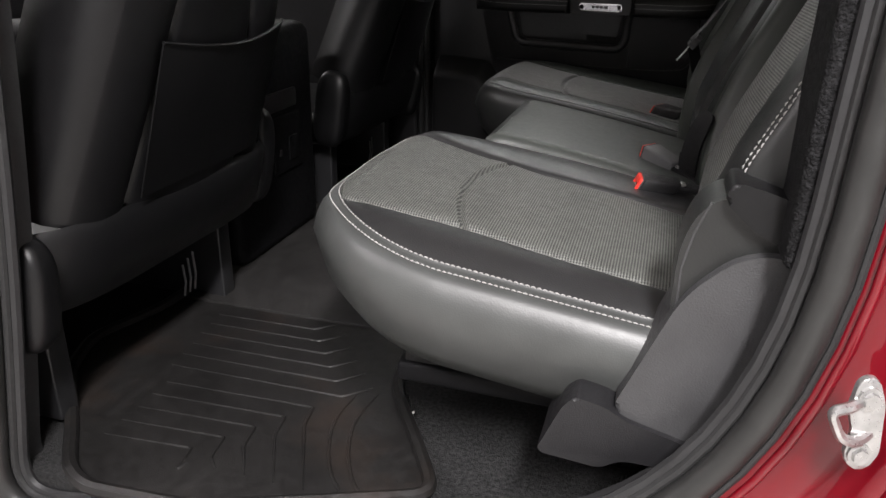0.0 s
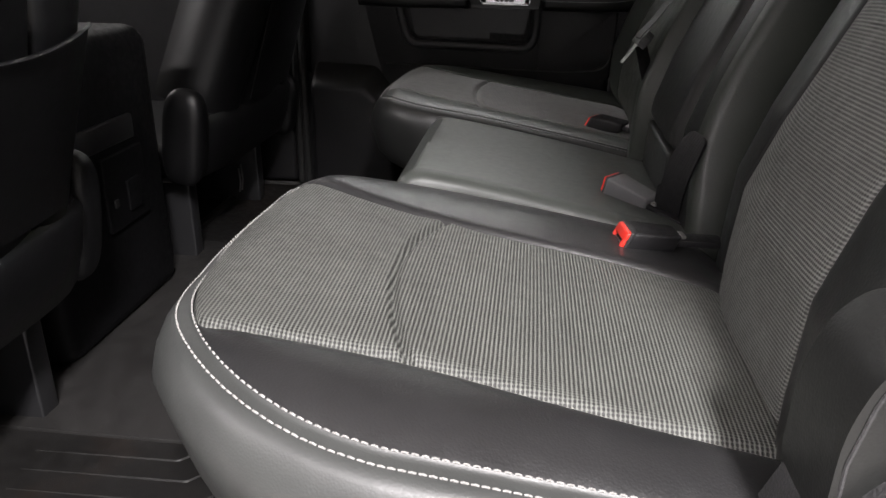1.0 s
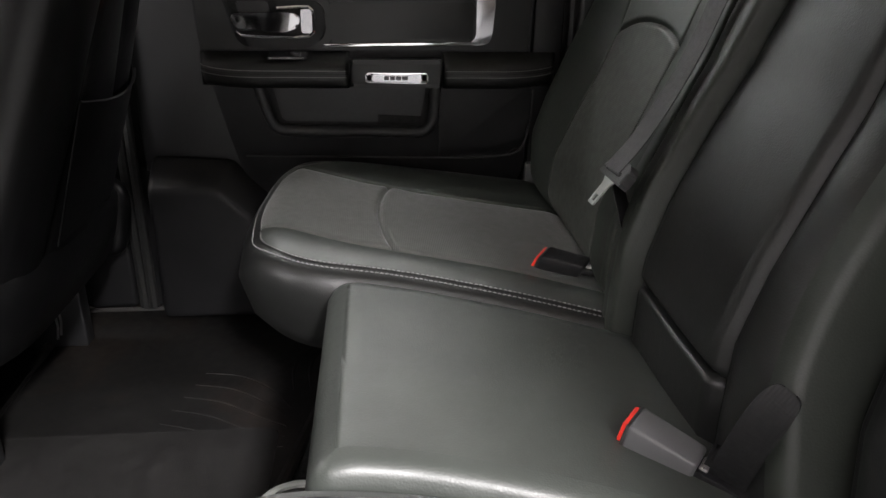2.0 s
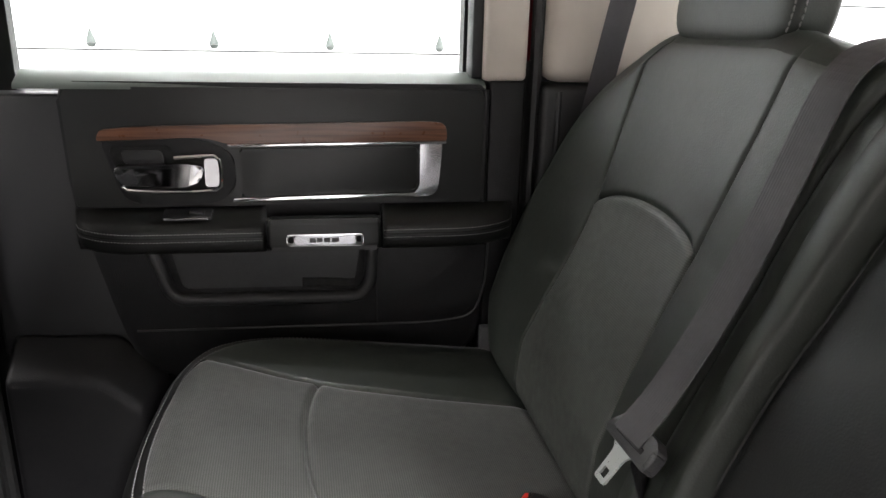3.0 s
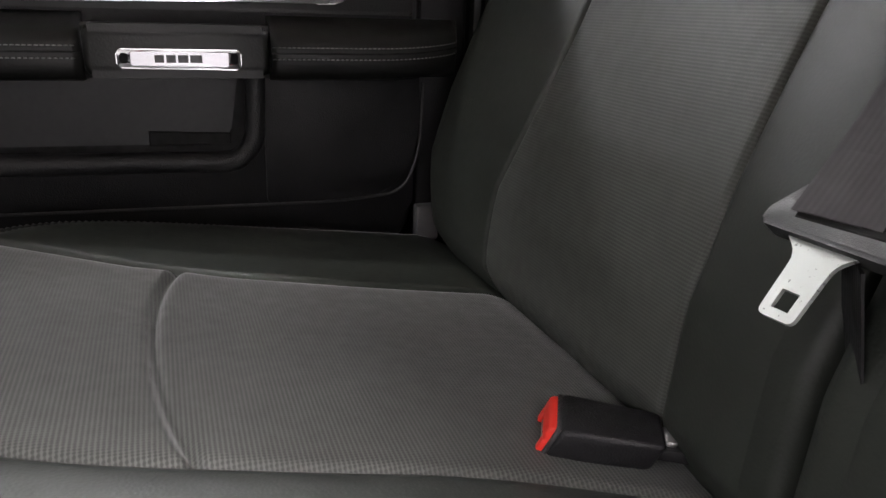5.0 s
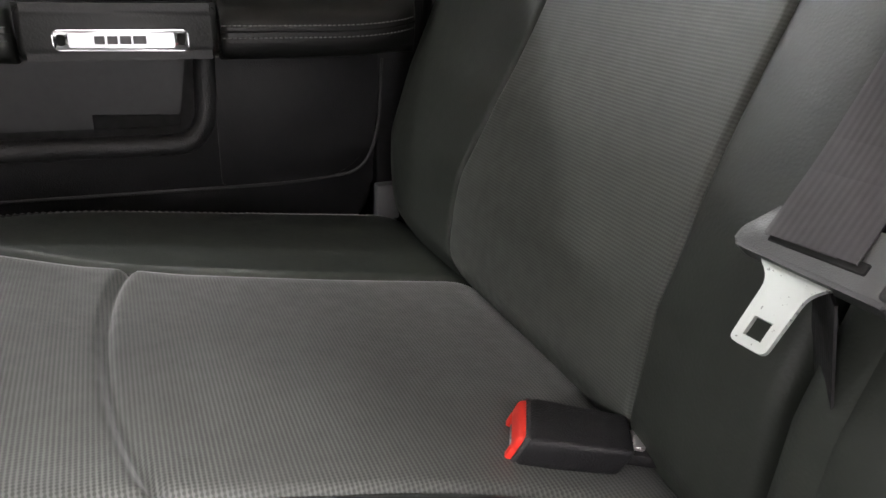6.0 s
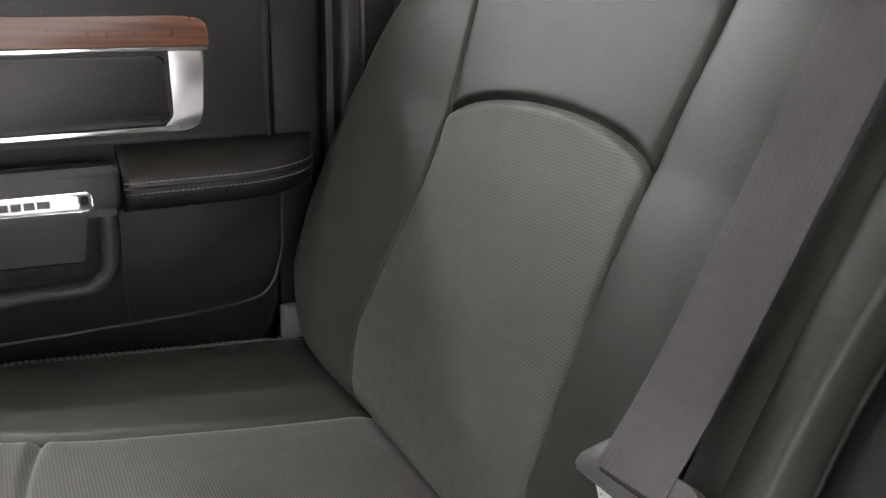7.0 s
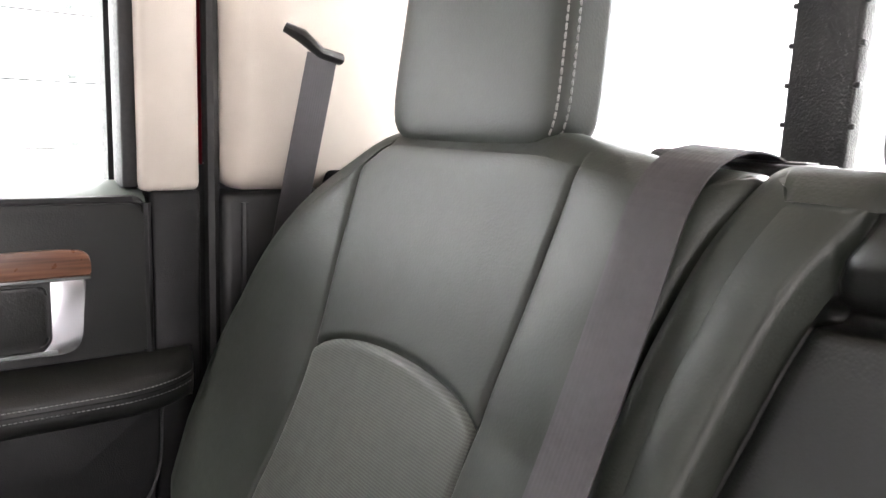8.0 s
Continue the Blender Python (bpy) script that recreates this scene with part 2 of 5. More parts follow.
WEB = ribbed("belt_webbing", (0.047, 0.043, 0.047), 0.0036, "X", rough=0.62, depth=0.00010)
WEB_DARK = ribbed("black_webbing", (0.007, 0.007, 0.0075), 0.0036, "X", rough=0.65, depth=0.00028)
RIBBED = ribbed("ribbed_pocket", (0.018, 0.018, 0.019), 0.004, "Y", rough=0.5, depth=0.0010)
WOOD = wood_material()
GLASS = glass_material("window_glass", (0.93, 0.97, 0.95))
WHITE_WALL = material("white_panel_paint", (0.84, 0.85, 0.85), rough=0.45, vary=0.03, spots=3)
CONCRETE = material("shop_concrete", (0.34, 0.33, 0.31), rough=0.6, vary=0.2, spots=3)
JOINT = material("panel_joint_grey", (0.10, 0.112, 0.107), rough=0.6)


# ---- builders ----
def soft_curve(b, xs, ys):
    """A line through points with its corners softened."""
    return float(np.mean(np.interp([b + 0.012 * k for k in range(-4, 5)], xs, ys)))


ORIGIN = {}


def thing(name, at, label, category, group="", kind=""):
    ob = new(name)
    ob.empty_display_size = 0.05
    ob.location = at
    ORIGIN[ob.name] = Vector(at)
    return tagged(ob, label, category, group, kind)


def origin_of(ob):
    while ob.parent:
        ob = ob.parent
    return ORIGIN[ob.name]


def raw(name, verts, faces, mat, parent=None, label="", smooth=True, uvs=None):
    """One mesh object from world-space points, under a thing or a part."""
    o = origin_of(parent) if parent else Vector((0, 0, 0))
    me = bpy.data.meshes.new(name)
    me.from_pydata([tuple(Vector(v) - o) for v in verts], [], faces)
    if uvs is not None:
        layer = me.uv_layers.new(name="UVMap")
        flat = np.array([uvs[lp.vertex_index] for lp in me.loops], dtype=np.float32)
        layer.data.foreach_set("uv", flat.ravel())
    if smooth:
        me.shade_smooth()
    me.materials.append(mat)
    me.update()
    ob = new(name, me)
    if parent:
        ob.parent = parent
    return tagged(ob, label)


def part(name, bm, mat, parent=None, label="", smooth=True):
    """One bmesh, in world-space points, as one mesh object."""
    if parent:
        bmesh.ops.translate(bm, verts=bm.verts, vec=-origin_of(parent))
    bmesh.ops.recalc_face_normals(bm, faces=bm.faces)
    me = bpy.data.meshes.new(name)
    bm.to_mesh(me)
    bm.free()
    if smooth:
        me.shade_smooth()
        me.set_sharp_from_angle(angle=radians(40))
    me.materials.append(mat)
    ob = new(name, me)
    if parent:
        ob.parent = parent
    return tagged(ob, label)


def rbox(lo, hi, r=0.004, seg=3):
    """A box from corner to corner with rounded edges."""
    bm = bmesh.new()
    bmesh.ops.create_cube(bm, size=1.0)
    lo, hi = Vector(lo), Vector(hi)
    for v in bm.verts:
        v.co = Vector(((lo[i] + hi[i]) / 2 + v.co[i] * (hi[i] - lo[i]) for i in range(3)))
    if r > 0:
        bmesh.ops.bevel(bm, geom=bm.edges[:], offset=r, segments=seg, profile=0.5, affect="EDGES")
    return bm


def turned(bm, m):
    bmesh.ops.transform(bm, matrix=m, verts=bm.verts)
    return bm


def rounded(pts, r, seg=6):
    """A polygon's corners filleted; r is one radius or one a corner."""
    out, n = [], len(pts)
    for i in range(n):
        p0, p, p1 = Vector(pts[i - 1]), Vector(pts[i]), Vector(pts[(i + 1) % n])
        rad = r[i] if isinstance(r, (list, tuple)) else r
        a, b = (p0 - p), (p1 - p)
        cut = min(rad, a.length * 0.49, b.length * 0.49)
        if cut < 1e-5:
            out.append(p)
            continue
        s, e = p + a.normalized() * cut, p + b.normalized() * cut
        for k in range(seg + 1):
            t = k / seg
            out.append((1 - t) ** 2 * s + 2 * t * (1 - t) * p + t * t * e)
    return out


def slab(pts, y0, y1, r=0.003, seg=2):
    """A polygon in x and z, with depth from y0 to y1, its front rim (at y0) rounded."""
    bm = bmesh.new()
    front = [bm.verts.new((p[0], y0, p[1])) for p in pts]
    back = [bm.verts.new((p[0], y1, p[1])) for p in pts]
    f = bm.faces.new(front)
    bm.faces.new(back[::-1])
    n = len(pts)
    for i in range(n):
        bm.faces.new((front[i], back[i], back[(i + 1) % n], front[(i + 1) % n]))
    if r > 0:
        bmesh.ops.bevel(bm, geom=list(f.edges), offset=r, segments=seg, profile=0.5, affect="EDGES", clamp_overlap=True)
    return bm


def tube(path, radius, sides=8, closed=False, flat=1.0):
    """A round bar along a line of points."""
    bm = bmesh.new()
    path = [Vector(p) for p in path]
    n = len(path)
    rings = []
    side = None
    for i, p in enumerate(path):
        d = (path[(i + 1) % n] - path[i - 1]) if closed else (path[min(i + 1, n - 1)] - path[max(i - 1, 0)])
        d.normalize()
        if side is None:
            side = d.cross(Vector((0, 0, 1)) if abs(d.z) < 0.9 else Vector((0, 1, 0)))
        side = (side - d * side.dot(d)).normalized()
        up = d.cross(side)
        rad = radius[i] if isinstance(radius, (list, tuple)) else radius
        rings.append([bm.verts.new(p + side * rad * math.cos(2 * math.pi * k / sides) + up * rad * flat * math.sin(2 * math.pi * k / sides)) for k in range(sides)])
    for i in range(n if closed else n - 1):
        a, b = rings[i], rings[(i + 1) % n]
        for k in range(sides):
            bm.faces.new((a[k], a[(k + 1) % sides], b[(k + 1) % sides], b[k]))
    if not closed:
        bm.faces.new(rings[0][::-1])
        bm.faces.new(rings[-1])
    return bm


def ring_loft(rings, close_last=False, closed=True):
    """Quads between rings of equally many points."""
    verts, faces = [], []
    n = len(rings[0])
    for ring in rings:
        verts += [tuple(p) for p in ring]
    for i in range(len(rings) - 1):
        for k in range(n if closed else n - 1):
            a, b = i * n, (i + 1) * n
            faces.append((a + k, a + (k + 1) % n, b + (k + 1) % n, b + k))
    if close_last:
        faces.append(tuple(range((len(rings) - 1) * n, len(rings) * n)))
    return verts, faces


def stitches(line, normals, length=0.0058, gap=0.0013, width=0.0007, high=0.0007):
    """Short threads along a line of points, as loose points and faces."""
    verts, faces = [], []
    line = [Vector(p) for p in line]
    dist = [0.0]
    for a, b in zip(line, line[1:]):
        dist.append(dist[-1] + (b - a).length)

    def at(s):
        k = min(max(int(np.searchsorted(dist, s)) - 1, 0), len(line) - 2)
        f = (s - dist[k]) / max(dist[k + 1] - dist[k], 1e-9)
        return line[k].lerp(line[k + 1], f), Vector(normals[k]).lerp(Vector(normals[k + 1]), f).normalized()

    s = gap
    while s + length < dist[-1]:
        (p, up), (q, _) = at(s), at(s + length)
        d = (q - p).normalized()
        w = d.cross(up).normalized() * width
        h = up * high
        k = len(verts)
        m = (p + q) / 2
        verts += [p - w - h, p + w - h, m + w + h, m - w + h, q + w - h, q - w - h]
        faces += [(k, k + 1, k + 2, k + 3), (k + 3, k + 2, k + 4, k + 5), (k + 1, k + 4, k + 2), (k, k + 3, k + 5)]
        s += length + gap
    return verts, faces


def pad(parent, place, left, right, length, top, panels, seams=(), corner=(0.1, 0.1), bow=0.0, rings=((0.030, 0.0), (0.022, 0.003), (0.012, 0.004), (0.004, 0.012), (0.0, 0.03), (0.002, 0.08), (0.02, 0.15)),
        border_mat=None, puff=0.006, groove=0.007, cross=None, flip=False, rows=56, cols=18, front=14, thread=None, thread_rings=(0.030, 0.012), names=("bolster", "insert", "bolster"), border_name="cushion", split=None, start=0.0, thread_right=True, seam_wide=0.0055, gap_at=None, cross_groove=0.0077, cross_wide=0.0045):
    """A stuffed seat pad. place maps (across, along, height) to the world; left(b) and right(b) bound it, the far end is rounded; seams(b)
    divide it into panels; cross = (panel, along, bow, power) lays a bowed groove over one panel, above which split takes its place; gap_at = (panel, along, half width, depth) lays a second, straight one."""
    rl, rr = corner
    edge_l, edge_r = [], []
    rmax = max(rl, rr)
    arc = 16
    bs = [start + (length - rmax - start) * i / (rows - 1) for i in range(rows)] + [length - rmax + rmax * math.sin(math.pi / 2 * k / arc) for k in range(1, arc + 1)]
    if cross:
        keep = [b for b in bs if abs(b - cross[1]) > 0.016]
        bs = sorted(keep + [cross[1] + d for d in (-0.012, -0.008, -0.0045, -0.002, 0.0, 0.002, 0.0045, 0.008, 0.012)])

    if gap_at:
        keep = [b for b in bs if abs(b - gap_at[1]) > 1.6 * gap_at[2]]
        bs = sorted(keep + [gap_at[1] + gap_at[2] * d / 4 for d in range(-6, 7)])

    def cut(b, r):
        u = (b - (length - r)) / r
        return r * (1 - math.sqrt(max(1 - u * u, 0))) if u > 0 else 0.0
    for b in bs:
        edge_l.append(Vector((left(b) + cut(b, rl), b)))
        edge_r.append(Vector((right(b) - cut(b, rr), b)))
    a0, a1 = edge_l[-1].x, edge_r[-1].x
    total = len(panels) * cols

    def columns(lo, hi, b):
        marks = [lo] + [min(max(s(b), lo + 0.002 * (j + 1)), hi - 0.002 * (len(seams) - j)) for j, s in enumerate(seams)] + [hi]
        out = []
        for j in range(len(panels)):
            for k in range(cols):
                t = k / cols
                t -= 0.90 * math.sin(2 * math.pi * t) / (2 * math.pi)
                out.append(marks[j] + (marks[j + 1] - marks[j]) * t)
        return out + [hi], marks
    fr, _ = columns(a0, a1, length)
    mid = [Vector((a, length + bow * (1 - ((a - a0) / (a1 - a0) * 2 - 1) ** 2))) for a in fr[1:-1]]
    outline = edge_l + mid + edge_r[::-1]
    n = len(outline)
    nor = []
    for i in range(n):
        d = outline[min(i + 1, n - 1)] - outline[max(i - 1, 0)]
        d.normalize()
        nor.append(Vector((-d.y, d.x)))

    def ring(inset):
        pts = [outline[i] - nor[i] * inset for i in range(n)]
        for p in pts:
            p.y = min(p.y, length + bow - inset)
            if p.y > length - rmax - inset:
                p.x = min(max(p.x, left(p.y) + 0.98 * inset), right(p.y) - 0.98 * inset)
        return pts
    inner = ring(rings[0][0])
    nl = len(edge_l)
    li, ri = inner[:nl], inner[::-1][:nl]
    # interior
    grid, hts, uvs = [], [], []
    for i in range(nl):
        lo, hi = li[i], ri[i]
        if i == nl - 1:
            row = [inner[nl - 1 + k] for k in range(total + 1)]
            marks = columns(lo.x, hi.x, lo.y)[1]
        else:
            xs, marks = columns(lo.x, hi.x, (lo.y + hi.y) / 2)
            row = [Vector((x, lo.y + (hi.y - lo.y) * (x - lo.x) / max(hi.x - lo.x, 1e-6) + bow * max(0, (i - nl + 10) / 10) * (1 - ((x - lo.x) / max(hi.x - lo.x, 1e-6) * 2 - 1) ** 2))) for x in xs]
        pts = []
        for k, p in enumerate(row):
            j = min(k // cols, len(panels) - 1)
            w = (p.x - marks[j]) / max(marks[j + 1] - marks[j], 1e-6)
            wide = marks[j + 1] - marks[j]
            d = min(w, 1 - w) * wide
            if cross and cross[0] == j:
                p = Vector((p.x, p.y + cross[2] * max(0.0, 1 - (2 * w - 1) ** 2) ** cross[3] * math.exp(-((p.y - cross[1]) / 0.08) ** 2)))
            h = top(p.x, p.y)
            inner_edge = (j > 0 and w <= 0.5) or (j < len(panels) - 1 and w > 0.5)
            fade = min(1.0, (length - p.y) / 0.05, 1.0)
            if panels[j] is not None:
                h += puff * max(0.0, 1 - (2 * w - 1) ** 2) ** 0.9 * max(fade, 0) * min(1.0, wide / 0.05)
            if inner_edge or w <= 1e-6 or w >= 1 - 1e-6:
                if seams and 0 < k < total:
                    h -= groove * math.exp(-(d / seam_wide) ** 2) * max(fade, 0.3)
            if cross and cross[0] == j:
                h -= cross_groove * math.exp(-((bs[i] - cross[1]) / cross_wide) ** 2) - puff * 0.5 * math.exp(-((bs[i] - cross[1]) / 0.03) ** 2)
            if gap_at and gap_at[0] == j:
                h -= gap_at[3] * math.exp(-((bs[i] - gap_at[1]) / gap_at[2]) ** 4)
            pts.append((p.x, p.y, h))
        grid.append(pts)
    # border
    bverts, bfaces, buv = [], [], []
    for q, (inset, drop) in enumerate(rings):
        for i, p in enumerate(ring(inset)):
            if q == 0:
                if i < nl:
                    h = grid[i][0][2]
                elif i >= n - nl:
                    h = grid[n - 1 - i][-1][2]
                else:
                    h = grid[nl - 1][i - nl + 1][2]
            else:
                h = top(p.x, p.y) - (drop(p.x, p.y) if callable(drop) else drop)
            bverts.append(place(p.x, p.y, h))
            buv.append((i * 0.01, q * 0.01))
    for q in range(len(rings) - 1):
        for i in range(n - 1):
            f = (q * n + i, q * n + i + 1, (q + 1) * n + i + 1, (q + 1) * n + i)
            bfaces.append(f if flip else f[::-1])
    body = raw(border_name, bverts, bfaces, border_mat, parent, uvs=buv)
    for j in range(len(panels)):
        verts, faces, uv = [], [], []
        for i in range(nl):
            for k in range(j * cols, (j + 1) * cols + 1):
                x, y, h = grid[i][k]
                verts.append(place(x, y, h))
                uv.append((x, y))
        m = cols + 1
        above = []
        for i in range(nl - 1):
            for k in range(cols):
                f = (i * m + k, i * m + k + 1, (i + 1) * m + k + 1, (i + 1) * m + k)
                kind = above if split and cross[0] == j and bs[i] > cross[1] - 1e-6 else faces
                kind.append(f[::-1] if flip else f)
        raw(names[j], verts, faces, panels[j], body, uvs=uv)
        if above:
            raw(split[0], verts, above, split[1], body, uvs=uv)
    if thread:
        sv, sf = [], []
        up = (Vector(place(0, 0, 1)) - Vector(place(0, 0, 0))).normalized()
        for inset in thread_rings:
            q = [r[0] for r in rings].index(inset)
            pts = [Vector(bverts[q * n + i]) + up * 0.0006 for i in range(n)]
            out = []
            for i in range(n):
                o2 = Vector(place(outline[i].x + nor[i].x, outline[i].y + nor[i].y, 0)) - Vector(place(outline[i].x, outline[i].y, 0))
                out.append((up + 0.5 * o2.normalized()).normalized())
            last = n if thread_right else n - nl + 4
            v, f = stitches(pts[:last], out[:last])
            k = len(sv)
            sv += v
            sf += [tuple(a + k for a in face) for face in f]
        raw("stitching", sv, sf, thread, body, smooth=False)
    return body


# ---- shop round the truck ----
def plain(name, lo, hi, mat, label, category):
    ob = part(name, rbox(lo, hi, 0.0), mat, smooth=False)
    return tagged(ob, label, category, kind="structure")


PALE_WALL = material("pale_grey_wall", (0.62, 0.62, 0.62), rough=0.6, vary=0.08, spots=2)
plain("ground", (-9, -6, -0.75), (7, 7, -0.65), CONCRETE, "grey sealed concrete floor of the shop", "floor")
plain("ceiling", (-9, -6, 3.0), (7, 7, 3.1), PALE_WALL, "pale painted shop ceiling", "ceiling")
plain("wall_west", (-9.1, -6, -0.65), (-9, 7, 3.0), WHITE_WALL, "plain white shop wall before the truck", "wall")
plain("wall_east", (6.0, -6, -0.65), (6.1, 7.1, 3.0), WHITE_WALL, "plain white shop wall behind the truck", "wall")
plain("wall_south", (-9, -6.1, -0.65), (7, -6, 3.0), PALE_WALL, "plain pale grey shop wall on the open door's side", "wall")
WALL_Y, SLAT = 7.0, 0.443        # a sectional door: broad panels with a hinge plate at each joint
wall_north = tagged(new("wall_north"), "white sectional shop door with small grey hinge plates", "wall", kind="structure")
ORIGIN["wall_north"] = Vector((0, 0, 0))
for k in range(-3, 6):
    z0 = 0.645 + SLAT * k
    vs, fs = [], []
    prof = [(WALL_Y + y, z0 + z) for y, z in ((0.060, 0.006), (-0.008, 0.006), (-0.014, 0.012), (-0.012, 0.10), (0.004, 0.30), (0.010, SLAT - 0.005))]
    for x in (-9.0, 5.2):
        vs += [(x, y, z) for y, z in prof]
    for i in range(len(prof) - 1):
        fs.append((i, i + 1, i + 7, i + 6))
    raw("panel", vs, fs, WHITE_WALL, wall_north, smooth=False)
part("backing", rbox((-9, WALL_Y + 0.03, -0.65), (5.2, WALL_Y + 0.10, 3.0), 0.0), JOINT, wall_north, smooth=False)
part("plain_panel", rbox((5.202, WALL_Y - 0.02, -0.65), (6.0, WALL_Y + 0.10, 3.0), 0.0), WHITE_WALL, wall_north, smooth=False)


def hinge_plate(at):
    plate = thing("hinge_plate", at, "small grey teardrop hinge plate on the white sectional door", "hinge", group="hinge plates")
    x, y, z = at
    drop = bmesh.new()
    bmesh.ops.create_cone(drop, cap_ends=True, segments=14, radius1=0.035, radius2=0.004, depth=0.095)
    part("drop", turned(drop, Matrix.Translation((x, y, z + 0.015))), JOINT, plate)
    foot = bmesh.new()
    bmesh.ops.create_cone(foot, cap_ends=True, segments=14, radius1=0.018, radius2=0.035, depth=0.026)
    part("foot", turned(foot, Matrix.Translation((x, y, z - 0.048))), JOINT, plate)
    return plate


first_plate = hinge_plate((-1.755, WALL_Y - 0.022, 0.728))
for k in range(-1, 5):
    for row in range(3):
        if (k, row) != (0, 0):
            copy_thing(first_plate, Matrix.Translation((-1.755 + 0.840 * k, WALL_Y - 0.022, 0.728 + SLAT * row)))
label_plate = thing("panel_plate", (-0.49, WALL_Y - 0.012, 0.86), "thin pale metal plate riveted to the white sectional door", "plate")
part("bar", rbox((-0.70, WALL_Y - 0.020, 1.018), (-0.272, WALL_Y - 0.008, 1.026), 0.002), JOINT, label_plate)
for x0 in (-0.706, -0.276):
    part("side_rail", rbox((x0, WALL_Y - 0.018, 0.84), (x0 + 0.006, WALL_Y - 0.008, 1.018), 0.002), PALE_PLASTIC, label_plate)
part("lower_rail", rbox((-0.70, WALL_Y - 0.016, 0.834), (-0.272, WALL_Y - 0.008, 0.840), 0.002), PALE_PLASTIC, label_plate)

# ---- truck shell ----
FAR, NEAR = 2.53, 0.70          # inner faces of the two body sides
shell = [
    ("floor", (-1.95, NEAR, -0.06), (0.50, FAR + 0.06, -0.012), CARPET, "black carpeted cab floor", "floor"),
    ("headliner", (-1.6, NEAR - 0.02, 1.30), (0.55, FAR + 0.05, 1.36), BEIGE, "beige cloth headliner of the cab", "ceiling"),
    ("wall_far_sill", (-1.95, FAR, -0.30), (0.62, FAR + 0.08, 0.34), PLASTIC, "black lower inner side of the cab", "wall"),
    ("wall_far_pillar", (-1.12, FAR + 0.052, 0.30), (-0.80, FAR + 0.08, 1.30), PLASTIC, "black outer skin of the centre pillar", "wall"),
    ("wall_far_waist", (-0.80, FAR + 0.045, 0.30), (0.62, FAR + 0.08, 0.79), PLASTIC, "black outer skin of the far door", "wall"),
    ("wall_far_quarter", (-0.035, FAR + 0.045, 0.79), (0.62, FAR + 0.08, 1.30), SEAL, "black outer skin of the rear quarter", "wall"),
    ("wall_rear", (0.36, NEAR, -0.06), (0.42, FAR + 0.06, 0.80), FELT, "dark felt wall behind the rear bench", "wall"),
    ("wall_rear_head", (0.30, NEAR, 1.24), (0.42, FAR + 0.06, 1.30), BEIGE, "beige trim over the rear window", "wall"),
    ("wall_dash", (-2.0, NEAR, -0.06), (-1.9, FAR + 0.06, 0.72), PLASTIC, "black dashboard wall at the front", "wall"),
    ("wall_far_front", (-1.95, FAR, 0.34), (-0.90, FAR + 0.08, 0.80), PLASTIC, "black inner side of the front door", "wall"),
    ("wall_near_front", (-1.95, NEAR - 0.08, -0.30), (-0.98, NEAR, 0.80), PLASTIC, "black inner side of the driver's door", "wall"),
]
for nm, lo, hi, mt, lab, cat in shell:
    plain(nm, lo, hi, mt, lab, cat)

# far B pillar, with its foot
b_pillar = thing("b_pillar", (-0.80, FAR, 0), "black plastic centre pillar trim with a flared foot", "pillar trim", kind="structure")
part("trim", rbox((-1.02, 2.47, 0.02), (-0.905, FAR + 0.05, 1.30), 0.014), PLASTIC, b_pillar)
part("panel", rbox((-0.855, 2.50, 0.34), (-0.60, FAR + 0.04, 0.79), 0.006), TRIM_BLACK, b_pillar)
# the foot: a low block whose top and side slope back to the wall
foot_front = [(-0.84, 2.428, 0.01), (-0.84, 2.428, 0.318), (-0.690, 2.428, 0.314), (-0.622, 2.428, 0.250), (-0.596, 2.428, 0.01)]
foot_rear = [(-0.84, 2.50, 0.01), (-0.84, 2.50, 0.382), (-0.660, 2.50, 0.374), (-0.582, 2.50, 0.290), (-0.556, 2.50, 0.01)]
block = bmesh.new()
fv, rv = [block.verts.new(p) for p in foot_front], [block.verts.new(p) for p in foot_rear]
block.faces.new(fv)
block.faces.new(rv[::-1])
for k in range(5):
    block.faces.new((fv[k], rv[k], rv[(k + 1) % 5], fv[(k + 1) % 5]))
bmesh.ops.recalc_face_normals(block, faces=block.faces[:])
bmesh.ops.bevel(block, geom=block.edges[:], offset=0.014, segments=4, profile=0.5, affect="EDGES")
part("foot", block, PLASTIC, b_pillar)
for dx in (-0.893, -0.872):
    part("door_seal", tube([(dx, 2.475, 0.02 + 0.1 * i) for i in range(14)], 0.011), GAP, b_pillar)

# ---- near door opening: red jamb, seals, striker ----
OPEN = rounded([(0.085, 1.26), (0.065, 0.10), (-0.94, -0.07), (-0.84, 0.42), (-0.76, 1.26)], [0.10, 0.42, 0.10, 0.25, 0.12], 14)


def opening(offset, y):
    n = len(OPEN)
    out = []
    for i in range(n):
        d = (OPEN[(i + 1) % n] - OPEN[i - 1]).normalized()
        out.append((OPEN[i].x + d.y * -offset, y, OPEN[i].y - d.x * -offset))
    return out


jamb = thing("door_jamb", (-0.4, NEAR, -0.07), "dark red painted rear door opening of the truck", "door frame", kind="structure")
v, f = ring_loft([opening(o, y) for o, y in ((0.0, 0.740), (0.004, 0.695), (0.014, 0.688))])
raw("inner_trim", v, f, SEAL, jamb)
v, f = ring_loft([opening(o, y) for o, y in ((0.012, 0.680), (0.030, 0.672), (0.034, 0.668), (0.075, 0.658), (0.085, 0.652), (0.090, 0.620), (0.098, 0.612), (0.118, 0.609), (0.124, 0.604), (0.130, 0.594), (0.150, 0.590), (0.156, 0.584), (0.170, 0.570), (0.30, 0.556))])
raw("painted_flange", v, f, RED_PAINT, jamb)
